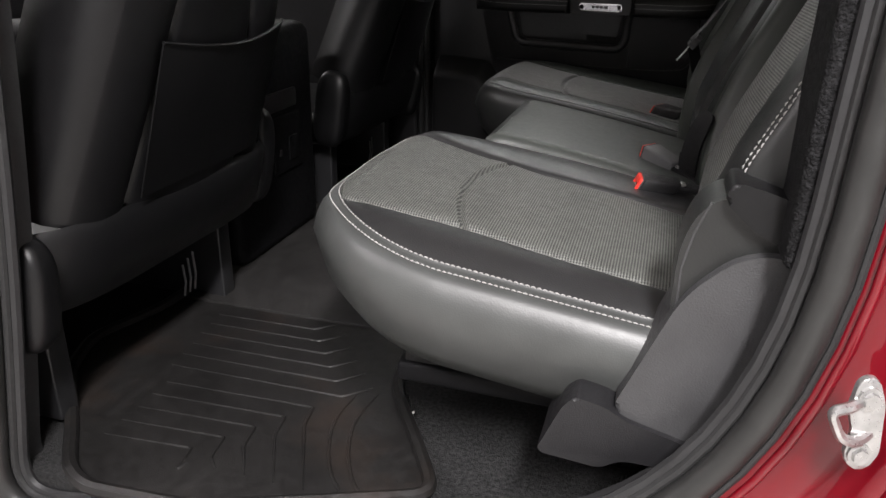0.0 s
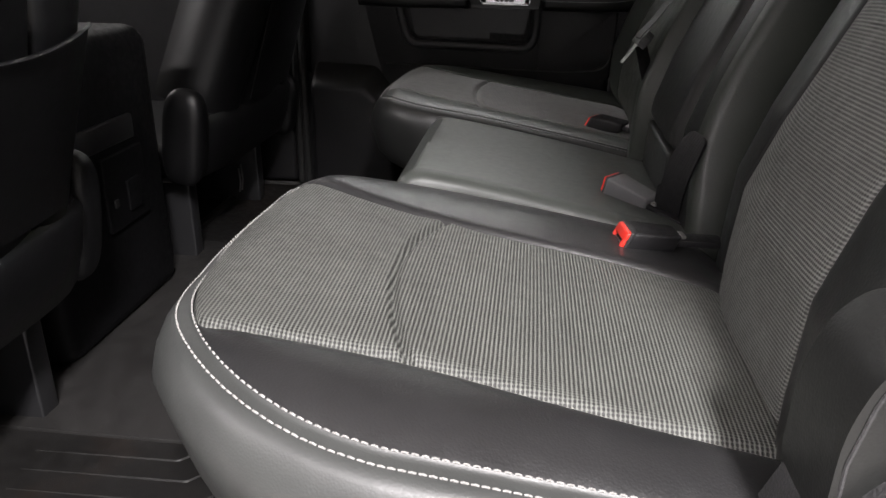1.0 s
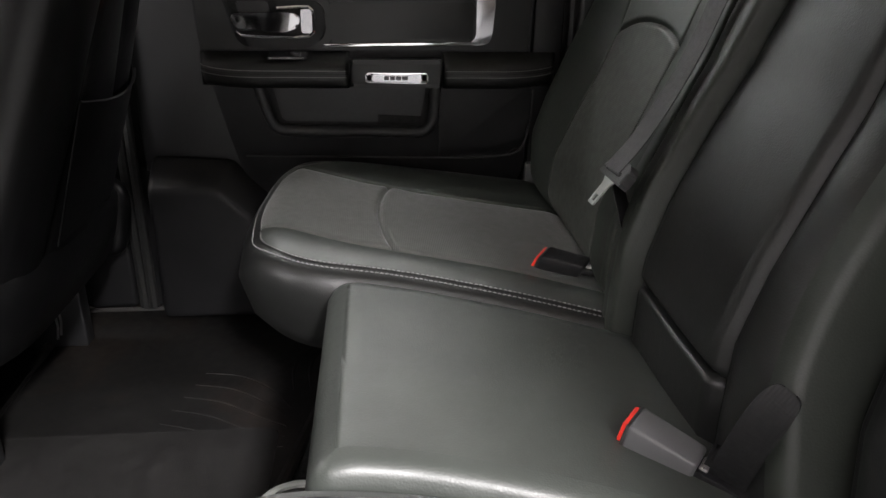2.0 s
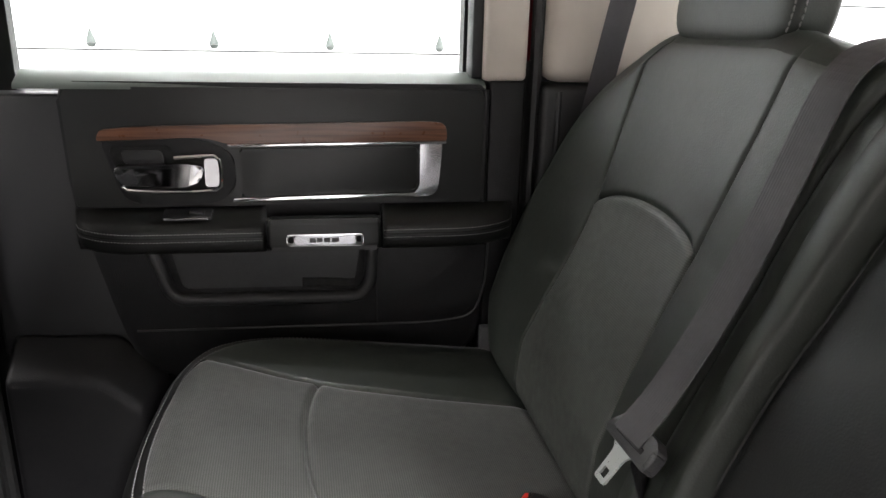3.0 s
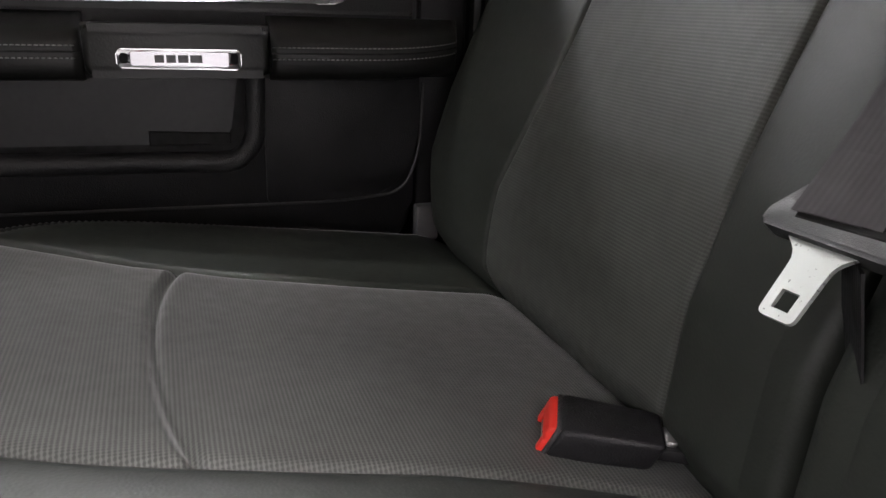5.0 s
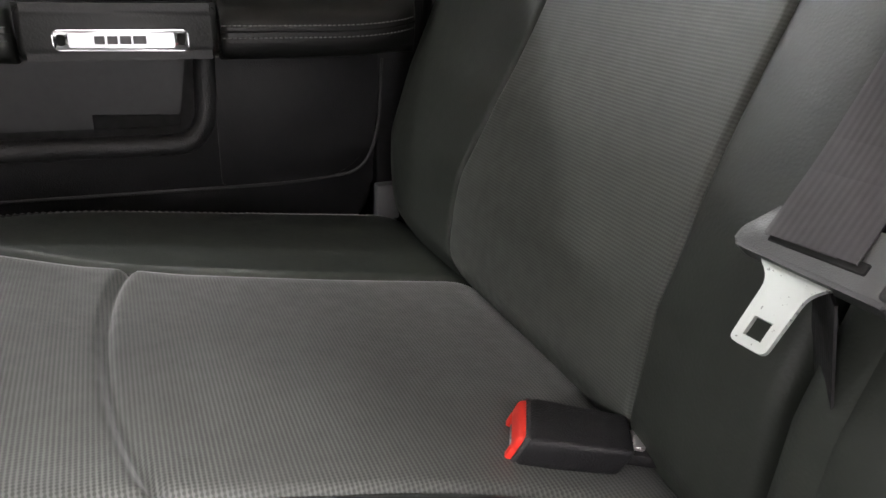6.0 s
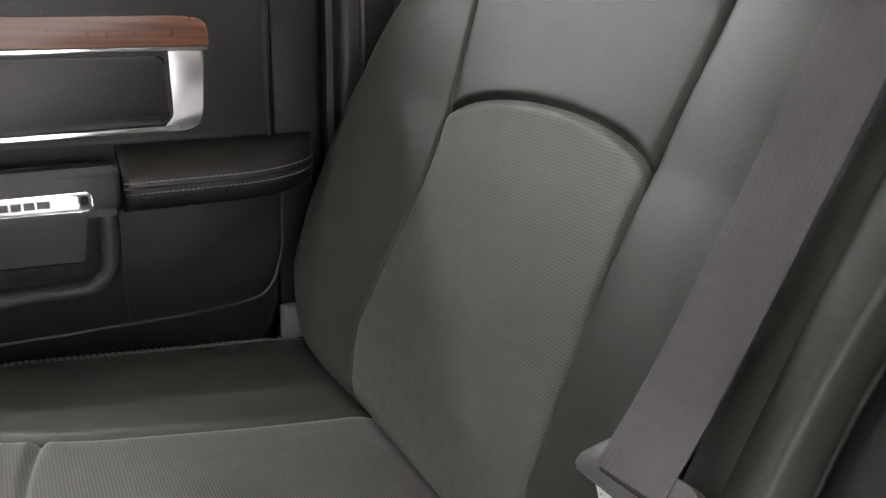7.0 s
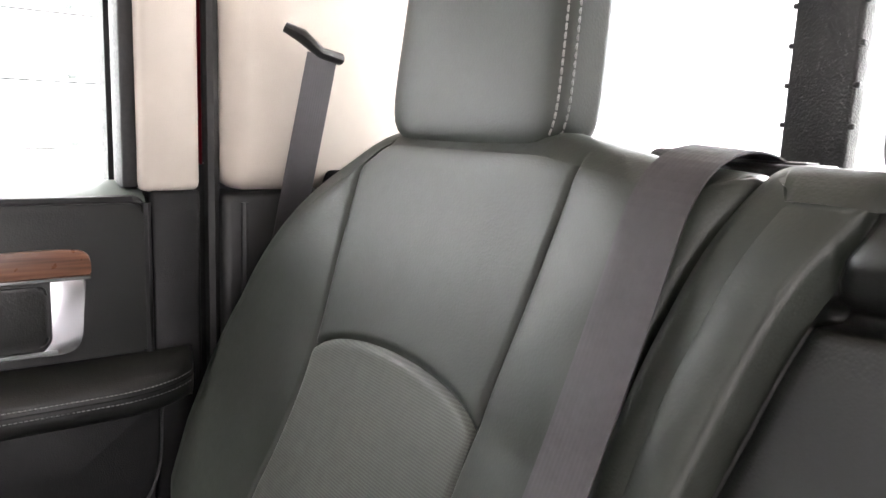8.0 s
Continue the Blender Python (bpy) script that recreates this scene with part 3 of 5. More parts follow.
# Bead added to the shape so that a lamp highlight runs along the jamb
part("flange_glint_bead", tube(opening(0.110, 0.611), 0.0085, 12, closed=True), RED_PAINT, jamb)
part("flange_fold", tube(opening(0.040, 0.664), 0.0045, 10, closed=True), RED_PAINT, jamb)
part("seal_bulb", tube(opening(0.010, 0.672), 0.0155, 14, closed=True), SEAL_GREY, jamb)
part("seal_groove", tube(opening(-0.006, 0.686), 0.006, 8, closed=True), GAP, jamb)
part("seal_edge", tube(opening(0.027, 0.667), 0.004, 8, closed=True), SEAL, jamb)
part("seal_lip", tube(opening(-0.012, 0.695), 0.008, 8, closed=True), SEAL, jamb)

striker = thing("door_striker", (0.12, 0.63, 0.34), "worn zinc door striker bolted to the red jamb", "striker")
SM = Matrix.Translation((0.112, 0.617, 0.360)) @ pose(0, 0, 0, 0, -6, 12) @ Matrix.Diagonal((0.84, 1, 1, 1))
outline = rounded([(-0.013, -0.040), (0.004, -0.047), (0.017, -0.030), (0.016, 0.020), (0.006, 0.046), (-0.010, 0.044), (-0.017, 0.015), (-0.010, -0.010), (-0.017, -0.025)], 0.008, 4)
part("plate", turned(slab([(p.x, p.y) for p in outline], -0.003, 0.003, 0.0015, 2), SM), STEEL, striker)
loop = [Vector(p) for p in ((-0.004, 0.0, 0.022), (-0.020, -0.012, 0.024), (-0.040, -0.014, 0.022), (-0.028, -0.014, -0.004), (-0.010, -0.010, -0.012), (0.006, 0.0, -0.010))]
part("loop", turned(tube(rounded(loop, [0, 0.012, 0.008, 0.008, 0.012, 0], 5), 0.0048, 8), SM), STEEL, striker)
for dx, dz in ((0.0, 0.026), (-0.003, -0.028)):
    bolt = bmesh.new()
    bmesh.ops.create_cone(bolt, cap_ends=True, segments=6, radius1=0.0085, radius2=0.0075, depth=0.007)
    part("bolt", turned(bolt, SM @ Matrix.Translation((dx, -0.006, dz)) @ pose(0, 0, 0, 90, 0, 0)), STEEL, striker)
    collar = bmesh.new()
    bmesh.ops.create_cone(collar, cap_ends=True, segments=18, radius1=0.0115, radius2=0.0110, depth=0.003)
    part("washer", turned(collar, SM @ Matrix.Translation((dx, -0.0042, dz)) @ pose(0, 0, 0, 90, 0, 0)), STEEL, striker)


# ---- rear bench ----
def cushion_place(a, b, h):
    return (0.06 - b, a, h)


def near_top(a, b):
    z = 0.325 + 0.130 * b
    z -= 0.018 * max(0.0, (0.88 - a) / 0.11) ** 2
    z -= 0.030 * max(0.0, (b - 0.535) / 0.075) ** 2
    z -= 0.012 * max(0.0, (a - 1.28) / 0.10) ** 2
    z -= 0.05 * max(0.0, (0.085 - b) / 0.085) ** 2
    return z


WALL_RINGS = ((0.029, 0.0), (0.0255, 0.0035), (0.0225, 0.0015), (0.0195, 0.0040), (0.016, 0.0015), (0.004, 0.009), (-0.004, 0.022), (-0.009, 0.04), (-0.002, 0.07), (0.008, 0.11), (0.032, 0.145), (0.07, 0.165))

def near_inner(b):
    """The inner edge of the near cushion, bowed over the centre one."""
    return soft_curve(b, (0.0, 0.09, 0.18, 0.27, 0.40, 0.50, 0.60), (1.320, 1.345, 1.374, 1.400, 1.422, 1.412, 1.380))


def far_inner(b):
    """The inner edge of the far cushion."""
    return soft_curve(b, (0.0, 0.09, 0.15, 0.25, 0.37, 0.47, 0.60), (1.715, 1.738, 1.763, 1.793, 1.820, 1.826, 1.820))


near_seat = thing("rear_seat", (-0.20, 1.07, 0.17), "charcoal leather rear seat with fabric inserts and pale double stitching", "seat", group="rear seats")
# Border paler than the bolsters: the side's light is in its base colour
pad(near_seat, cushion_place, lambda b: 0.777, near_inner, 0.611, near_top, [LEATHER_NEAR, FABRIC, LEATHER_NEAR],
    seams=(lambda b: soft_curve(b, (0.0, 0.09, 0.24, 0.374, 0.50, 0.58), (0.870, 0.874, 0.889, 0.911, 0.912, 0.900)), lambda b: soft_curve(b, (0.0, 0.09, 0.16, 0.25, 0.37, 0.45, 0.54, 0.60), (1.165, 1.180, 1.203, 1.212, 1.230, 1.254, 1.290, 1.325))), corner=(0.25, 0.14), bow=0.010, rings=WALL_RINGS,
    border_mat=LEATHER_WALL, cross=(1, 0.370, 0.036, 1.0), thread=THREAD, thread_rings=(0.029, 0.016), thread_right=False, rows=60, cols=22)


def mid_top(a, b):
    return 0.322 + 0.130 * b - 0.02 * max(0.0, (b - 0.43) / 0.05) ** 2 - 0.05 * max(0.0, (0.085 - b) / 0.085) ** 2


PLAIN_RINGS = ((0.030, 0.0), (0.018, 0.002), (0.009, 0.006), (0.003, 0.014), (0.0, 0.035), (0.0, 0.07), (0.008, 0.11), (0.03, 0.145), (0.06, 0.165))
mid_seat = thing("rear_seat", (-0.18, 1.59, 0.17), "plain charcoal leather centre rear seat with a fold-down armrest", "seat", group="rear seats")
# Paler vinyl stands in for window light on the centre cushion
pad(mid_seat, cushion_place, lambda b: near_inner(b) - 0.004, lambda b: far_inner(b) + 0.002, 0.480, mid_top, [LEATHER_SEAT], corner=(0.03, 0.03), rings=PLAIN_RINGS, border_mat=LEATHER_SEAT, names=("seat_panel",), puff=0.003)


def far_top(a, b):
    z = 0.325 + 0.130 * b
    z -= 0.012 * max(0.0, (a - 2.36) / 0.1) ** 2
    z -= 0.03 * max(0.0, (b - 0.545) / 0.075) ** 2
    z -= 0.05 * max(0.0, (0.085 - b) / 0.085) ** 2
    return z


far_seat = thing("rear_seat", (-0.20, 2.12, 0.17), "charcoal leather rear seat with an arched back seam beside the door", "seat", group="rear seats")
# Light and shade are put in the leathers: paler inner bolster, dark border
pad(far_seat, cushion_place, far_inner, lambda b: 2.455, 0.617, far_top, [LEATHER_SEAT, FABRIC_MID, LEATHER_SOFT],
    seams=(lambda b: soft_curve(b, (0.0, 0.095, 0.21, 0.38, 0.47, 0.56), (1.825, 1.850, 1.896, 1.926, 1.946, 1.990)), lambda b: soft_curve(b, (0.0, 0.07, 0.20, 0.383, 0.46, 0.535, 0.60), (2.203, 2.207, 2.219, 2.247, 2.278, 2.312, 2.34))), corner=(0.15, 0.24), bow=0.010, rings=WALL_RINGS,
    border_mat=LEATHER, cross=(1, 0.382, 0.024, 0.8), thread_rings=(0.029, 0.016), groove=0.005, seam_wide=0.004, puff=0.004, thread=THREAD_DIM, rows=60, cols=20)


def back_place(a, b, h):
    return (0.004 + 0.2516 * b - 0.968 * h, a, 0.30 + 0.968 * b + 0.2516 * h)


def back_top(a, b):
    return float(np.interp(b, (-0.06, 0.04, 0.14, 0.22, 0.39, 0.62), (0.036, 0.044, 0.062, 0.056, 0.028, 0.022))) - 0.05 * max(0.0, (b - 0.60) / 0.065) ** 2 - 0.016 - 0.03 * max(0.0, (0.07 - b) / 0.13) ** 2



def snug(thin, full):
    """A border's drop: slight beside the neighbouring pad, rounder at the outer side."""
    return lambda a, b: thin if a < 1.95 else full


SNUG_RINGS = ((0.030, 0.0), (0.022, snug(0.0003, 0.002)), (0.012, snug(0.0010, 0.005)), (0.004, snug(0.004, 0.014)), (0.0, snug(0.016, 0.03)), (0.0, 0.07), (0.006, 0.10))
EDGE_RINGS = ((0.024, 0.0), (0.020, 0.002), (0.015, 0.001), (0.011, 0.0025), (0.004, 0.012), (0.0, 0.03), (0.0, 0.07), (0.006, 0.10))
BACK_RINGS = ((0.030, 0.0), (0.022, 0.002), (0.012, 0.005), (0.004, 0.014), (0.0, 0.03), (0.0, 0.07), (0.006, 0.10))
# The near backrest's shade is put in as a darker leather
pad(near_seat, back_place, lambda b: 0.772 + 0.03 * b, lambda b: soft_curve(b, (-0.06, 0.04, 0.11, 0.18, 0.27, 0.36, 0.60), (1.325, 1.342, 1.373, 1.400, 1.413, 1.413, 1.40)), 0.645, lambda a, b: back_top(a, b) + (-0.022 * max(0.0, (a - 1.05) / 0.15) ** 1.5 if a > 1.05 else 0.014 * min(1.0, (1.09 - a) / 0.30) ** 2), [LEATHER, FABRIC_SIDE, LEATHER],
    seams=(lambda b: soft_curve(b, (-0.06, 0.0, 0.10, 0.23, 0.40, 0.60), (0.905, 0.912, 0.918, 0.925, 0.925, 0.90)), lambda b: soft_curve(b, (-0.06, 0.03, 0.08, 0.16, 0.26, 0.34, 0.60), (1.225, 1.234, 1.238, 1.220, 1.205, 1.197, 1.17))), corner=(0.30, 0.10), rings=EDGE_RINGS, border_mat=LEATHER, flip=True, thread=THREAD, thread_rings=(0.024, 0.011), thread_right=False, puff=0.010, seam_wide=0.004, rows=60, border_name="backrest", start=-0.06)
BACK_SPLIT = ((-0.06, 0.38, 0.446, 0.527, 0.564, 0.61, 0.65), (1.790, 1.788, 1.781, 1.763, 1.751, 1.735, 1.716))


def mid_seam(b):
    return soft_curve(b, (0.0, 0.10, 0.135, 0.22, 0.33, 0.40, 0.48, 0.54, 0.62), (1.715, 1.710, 1.716, 1.724, 1.723, 1.715, 1.694, 1.683, 1.640))


def arm_seam(b):
    return soft_curve(b, (0.0, 0.11, 0.17, 0.26, 0.36, 0.44, 0.63), (1.482, 1.488, 1.495, 1.500, 1.506, 1.506, 1.470))


def ease(u):
    u = min(max(u, 0.0), 1.0)
    return u * u * (3 - 2 * u)


# The darker panels carry the centre backrest's shade in their base colour
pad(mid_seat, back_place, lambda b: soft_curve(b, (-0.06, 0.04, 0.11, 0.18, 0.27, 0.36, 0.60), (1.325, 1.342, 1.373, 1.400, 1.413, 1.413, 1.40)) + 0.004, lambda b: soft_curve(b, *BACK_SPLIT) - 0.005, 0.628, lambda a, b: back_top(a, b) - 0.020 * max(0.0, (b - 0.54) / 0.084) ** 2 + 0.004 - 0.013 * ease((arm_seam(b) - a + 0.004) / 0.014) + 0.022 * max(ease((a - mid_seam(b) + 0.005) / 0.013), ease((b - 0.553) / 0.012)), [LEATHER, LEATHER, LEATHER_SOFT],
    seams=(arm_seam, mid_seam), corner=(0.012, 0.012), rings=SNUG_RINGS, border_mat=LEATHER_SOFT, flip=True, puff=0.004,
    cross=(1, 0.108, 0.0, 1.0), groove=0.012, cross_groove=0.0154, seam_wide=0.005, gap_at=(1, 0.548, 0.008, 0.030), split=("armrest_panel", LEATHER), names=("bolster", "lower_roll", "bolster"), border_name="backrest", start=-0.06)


def far_back_top(a, b):
    u = (a - 2.10) / 0.35
    return back_top(a, b) - 0.040 * max(0.0, (0.062 - b) / 0.05) ** 2 + (0.016 * max(0.0, u) ** 2 if u > 0 else 0.028 * min(1.0, -u) ** 2)


def far_back_edge(b):
    """The outer side of the far backrest, which leans in towards the top."""
    return soft_curve(b, (-0.06, 0.0, 0.03, 0.07, 0.15, 0.25, 0.34, 0.41, 0.45, 0.50, 0.55, 0.585, 0.615, 0.65), (2.30, 2.345, 2.375, 2.405, 2.416, 2.421, 2.425, 2.408, 2.392, 2.362, 2.316, 2.27, 2.212, 2.14))


def far_back_place(a, b, h):
    return back_place(a, b * (1 - 0.03 * max(0.0, (1.92 - a) / 0.26)) - 0.013 * min(1.0, max(0.0, (1.92 - a) / 0.12)) * max(0.0, (b - 0.5) / 0.145) ** 2, h)


pad(far_seat, far_back_place, lambda b: soft_curve(b, *BACK_SPLIT), far_back_edge, 0.645, far_back_top, [LEATHER_SOFT, FABRIC_BACK, LEATHER_SOFT],
    seams=(lambda b: soft_curve(b, (-0.06, 0.05, 0.16, 0.25, 0.33, 0.395, 0.49, 0.55, 0.615), (1.905, 1.905, 1.902, 1.908, 1.910, 1.908, 1.889, 1.880, 1.872)), lambda b: soft_curve(b, (-0.06, 0.02, 0.07, 0.135, 0.21, 0.30, 0.39, 0.48, 0.62), (2.20, 2.215, 2.229, 2.217, 2.198, 2.188, 2.194, 2.200, 2.200))), corner=(0.014, 0.014), rings=SNUG_RINGS, border_mat=LEATHER_SOFT, flip=True, puff=0.004, groove=0.0042, seam_wide=0.0024, cross_groove=0.0060, cross_wide=0.0036,
    cross=(1, 0.380, 0.034, 0.6), split=("upper_panel", LEATHER_SOFT), rows=80, cols=24, border_name="backrest", start=-0.06)


def blob(name, centre, half, mat, parent, power=4.0, m=None, nu=40, nv=24, taper=0.0):
    """A stuffed rounded block."""
    verts, faces = [], []
    for j in range(nv + 1):
        ph = -math.pi / 2 + math.pi * j / nv
        for i in range(nu):
            th = 2 * math.pi * i / nu
            d = Vector((math.cos(ph) * math.cos(th), math.cos(ph) * math.sin(th), math.sin(ph)))
            s = (abs(d.x) ** power + abs(d.y) ** power + abs(d.z) ** power) ** (-1 / power)
            p = d * s
            p = Vector((p.x * half[0], p.y * half[1] * (1 + taper * p.z), p.z * half[2]))
            if m:
                p = m @ p
            verts.append(tuple(p + Vector(centre)))
    for j in range(nv):
        for i in range(nu):
            faces.append((j * nu + i, j * nu + (i + 1) % nu, (j + 1) * nu + (i + 1) % nu, (j + 1) * nu + i))
    return raw(name, verts, faces, mat, parent)


LEAN_BACK = pose(0, 0, 0, 0, 6, 0)
HEAD = Vector((0.205, 0.0, 1.047))
for seat, hy in ((far_seat, 2.046), (mid_seat, 1.550), (near_seat, 1.00)):
    low = seat is mid_seat
    half = (0.036, 0.128, 0.078) if low else (0.032, 0.123, 0.150)
    square = 3.2 if low else 8.0
    at = HEAD + Vector((0, hy, -0.100 if low else 0.0))
    head = blob("headrest", at, half, LEATHER_SOFT, seat, square, LEAN_BACK, nu=96, nv=56, taper=-0.06)
    for dy in (-0.06, 0.06):
        part("post", tube([(0.20, hy + dy, 0.86), (0.205, hy + dy, 0.94)], 0.006), STEEL, head)
    sv, sf = [], []
    for dx, dy in ((-0.027, -0.1185), (-0.017, -0.1228)):
        pl = []
        for k in range(-31, 32):
            z = half[2] * k / 34
            s = (1 - abs(z / half[2]) ** square) ** (1 / square)
            pl.append(tuple(at + LEAN_BACK @ Vector((dx * s - 0.0008, dy * s * (1 - 0.06 * z / half[2]) - 0.0006, z))))
        a, b = stitches(pl, [(-1, -0.5, 0)] * len(pl), length=0.006, width=0.0009)
        k = len(sv)
        sv += a
        sf += [tuple(i + k for i in face) for face in b]
    raw("stitching", sv, sf, THREAD, head, smooth=False)


part("bracket", rbox((-0.012, 2.452, 0.312), (0.020, 2.472, 0.362), 0.004, 2), PLASTIC_BELT, far_seat, "small grey bracket")

# ---- belts and buckles ----
def buckle(at, length, turn, rise, shell_mat, label, lean=0.40, wide=0.025, thick=0.0125):
    b = thing("belt_buckle", at, label, "buckle", group="belt buckles")
    m = Matrix.Translation(at) @ pose(0, 0, 0, 0, rise, turn)
    m = m @ Matrix(((1, 0, lean, 0), (0, 1, 0, 0), (0, 0, 1, 0), (0, 0, 0, 1)))
    body = rbox((0.004, -wide, -thick), (length, wide, thick), 0.0045, 3)
    for v in body.verts:
        s = 1 - 0.16 * max(0.0, v.co.x / length) ** 2
        v.co = Vector((v.co.x, v.co.y * s, v.co.z * s))
    part("shell", turned(body, m), shell_mat, b)
    part("bezel", turned(rbox((0.0015, -wide + 0.001, -thick + 0.001), (0.0052, wide - 0.001, thick - 0.0005), 0.0015, 2), m), PLASTIC_GREY, b)
    button = part("release_button", turned(rbox((-0.003, -wide + 0.003, -0.001), (0.006, wide - 0.003, thick - 0.0015), 0.003, 3), m), RED_PLASTIC, b, "bright red release button")
    for y0, y1 in ((-wide + 0.003, -wide + 0.011), (wide - 0.011, wide - 0.003)):
        part("button_leg", turned(rbox((-0.003, y0, -thick + 0.003), (0.006, y1, 0.002), 0.0025, 2), m), RED_PLASTIC, button)
    part("slot", turned(rbox((0.0005, -wide + 0.010, -thick + 0.0035), (0.006, wide - 0.010, -0.0015), 0.001, 1), m), GAP, b)
    part("tongue_edge", turned(rbox((-0.0005, -wide + 0.012, -0.0065), (0.004, wide - 0.012, -0.0050), 0.0003, 1), m), STEEL, b)
    part("stalk", turned(rbox((length - 0.004, -0.015, -0.005), (length + 0.06, 0.015, 0.004), 0.002, 2), m), PLASTIC, b)
    part("rivet", turned(rbox((length + 0.001, -0.010, 0.002), (length + 0.010, 0.010, 0.0075), 0.002, 2), m), STEEL, b)
    return b


buckle((-0.104, 1.262, 0.358), 0.066, 8, 4, PLASTIC, "black belt buckle with a red button on the near cushion")
buckle((-0.096, 1.486, 0.358), 0.076, -40, 13, PLASTIC_BELT, "grey belt buckle with a red edge beside the centre cushion", lean=0.0, wide=0.0215, thick=0.0145)
buckle((-0.093, 1.930, 0.356), 0.074, -30, 3, PLASTIC, "black belt buckle with a red button on the far cushion")


def webbing(name, path, across, width, mat, parent, thick=0.0014):
    """A flat belt along a line; across gives its width's direction at each point."""
    verts, faces, uv = [], [], []
    run = 0.0
    for i, p in enumerate(path):
        p = Vector(p)
        if i:
            run += (p - Vector(path[i - 1])).length
        d = (Vector(path[min(i + 1, len(path) - 1)]) - Vector(path[max(i - 1, 0)])).normalized()
        w = Vector(across[i]) if isinstance(across, list) else Vector(across)
        w = (w - d * w.dot(d)).normalized()
        n = d.cross(w) * thick / 2
        for s in (-1, 1):
            half = (width[i] if isinstance(width, list) else width) / 2
            verts += [p + w * s * half + n, p + w * s * half - n]
            uv += [(s * half, run)] * 2
    for i in range(len(path) - 1):
        a, b = i * 4, i * 4 + 4
        faces += [(a, a + 2, b + 2, b), (a + 3, a + 1, b + 1, b + 3), (a + 1, a, b, b + 1), (a + 2, a + 3, b + 3, b + 2)]
    return raw(name, verts, faces, mat, parent, uvs=uv, smooth=False)


def line(a, b, n):
    return [tuple(Vector(a).lerp(Vector(b), i / n)) for i in range(n + 1)]


def chaikin(pts, times=2):
    """Corners cut twice, for a soft bend."""
    pts = [Vector(p) for p in pts]
    for _ in range(times):
        cut = [pts[0]]
        for a, b in zip(pts, pts[1:]):
            cut += [a.lerp(b, 0.25), a.lerp(b, 0.75)]
        pts = cut + [pts[-1]]
    return [tuple(p) for p in pts]


BX, BYY, BZ = -0.033, 1.788, 0.534       # where the tongue hangs
belt = thing("seat_belt", (0.10, 1.72, 0.89), "dark grey centre belt hanging down the backrest with its tongue", "seat belt", group="seat belts")
blade_up = Vector((0.609, 0.055, 0.791)).normalized()
blade_side = (Vector((0.029, -0.998, 0.047)) - blade_up * Vector((0.029, -0.998, 0.047)).dot(blade_up)).normalized()
blade_out = blade_up.cross(blade_side)
TM = Matrix.Translation((BX, BYY, BZ)) @ Matrix((blade_side, blade_out, blade_up)).transposed().to_4x4()
BELT_END = TM @ Vector((0.003, -0.0085, 0.001))
webbing("webbing", chaikin([(0.238, 1.772, 0.898), (0.205, 1.772, 0.910), (0.166, 1.772, 0.913), (0.132, 1.772, 0.903), (0.112, 1.773, 0.882), (0.100, 1.774, 0.854), (0.091, 1.775, 0.826), (0.077, 1.780, 0.775), (0.050, 1.791, 0.680), (0.0, 1.790, 0.585), BELT_END]), (0.0, 1.0, 0.05), 0.0465, WEB, belt)
webbing("lower_webbing", line(TM @ Vector((0.010, 0.004, -0.006)), (0.030, BYY - 0.006, 0.33), 6), (0.6, 0.8, 0.0), 0.040, WEB_DARK, belt)
cover = slab([(p.x, p.y) for p in rounded([(-0.036, 0.000), (-0.022, 0.019), (0.036, 0.019), (0.047, 0.012), (0.047, -0.012), (-0.036, -0.009)], 0.003, 4)], -0.0065, 0.0065, 0.003, 2)
tongue_cover = part("tongue_cover", turned(cover, TM), COVER, belt)
# A black block stands in for the shaded slot
part("cover_slot", turned(rbox((-0.0195, -0.0072, -0.002), (0.0315, 0.0040, 0.0045), 0.001, 1), TM), GAP, tongue_cover)
part("cover_end", turned(rbox((0.040, -0.0078, -0.009), (0.0485, 0.0078, 0.010), 0.003, 3), TM), PLASTIC_GREY, tongue_cover)


def tongue_blade():
    """A steel tongue: a flared root, a narrow blade and a square hole."""
    bm = bmesh.new()
    outer = rounded([(-0.0225, -0.008), (0.0225, -0.008), (0.0112, -0.017), (0.0103, -0.0505), (-0.0103, -0.0505), (-0.0112, -0.017)], [0.002, 0.002, 0.006, 0.004, 0.004, 0.006], 4)
    hole = [(0.0050, -0.0455), (-0.0050, -0.0455), (-0.0050, -0.0355), (0.0050, -0.0355)]
    ov = [bm.verts.new((p[0], 0, p[1])) for p in outer]
    hv = [bm.verts.new((p[0], 0, p[1])) for p in hole]
    edges = [bm.edges.new((ov[i], ov[(i + 1) % len(ov)])) for i in range(len(ov))] + [bm.edges.new((hv[i], hv[(i + 1) % 4])) for i in range(4)]
    bmesh.ops.triangle_fill(bm, use_beauty=True, edges=edges)
    got = bmesh.ops.extrude_face_region(bm, geom=bm.faces[:])
    bmesh.ops.translate(bm, verts=[e for e in got["geom"] if isinstance(e, bmesh.types.BMVert)], vec=(0, 0.0024, 0))
    return bm


part("tongue", turned(tongue_blade(), TM @ Matrix.Translation((0, -0.001, 0))), ZINC, belt, "bare steel tongue with a square hole")

belt = thing("seat_belt", (0.21, 2.42, 1.02), "dark grey shoulder belt on a black guide", "seat belt", group="seat belts")
webbing("webbing", line((0.209, 2.415, 1.006), (0.160, 2.44, 0.70), 8), (1, 0, 0), 0.046, WEB, belt)
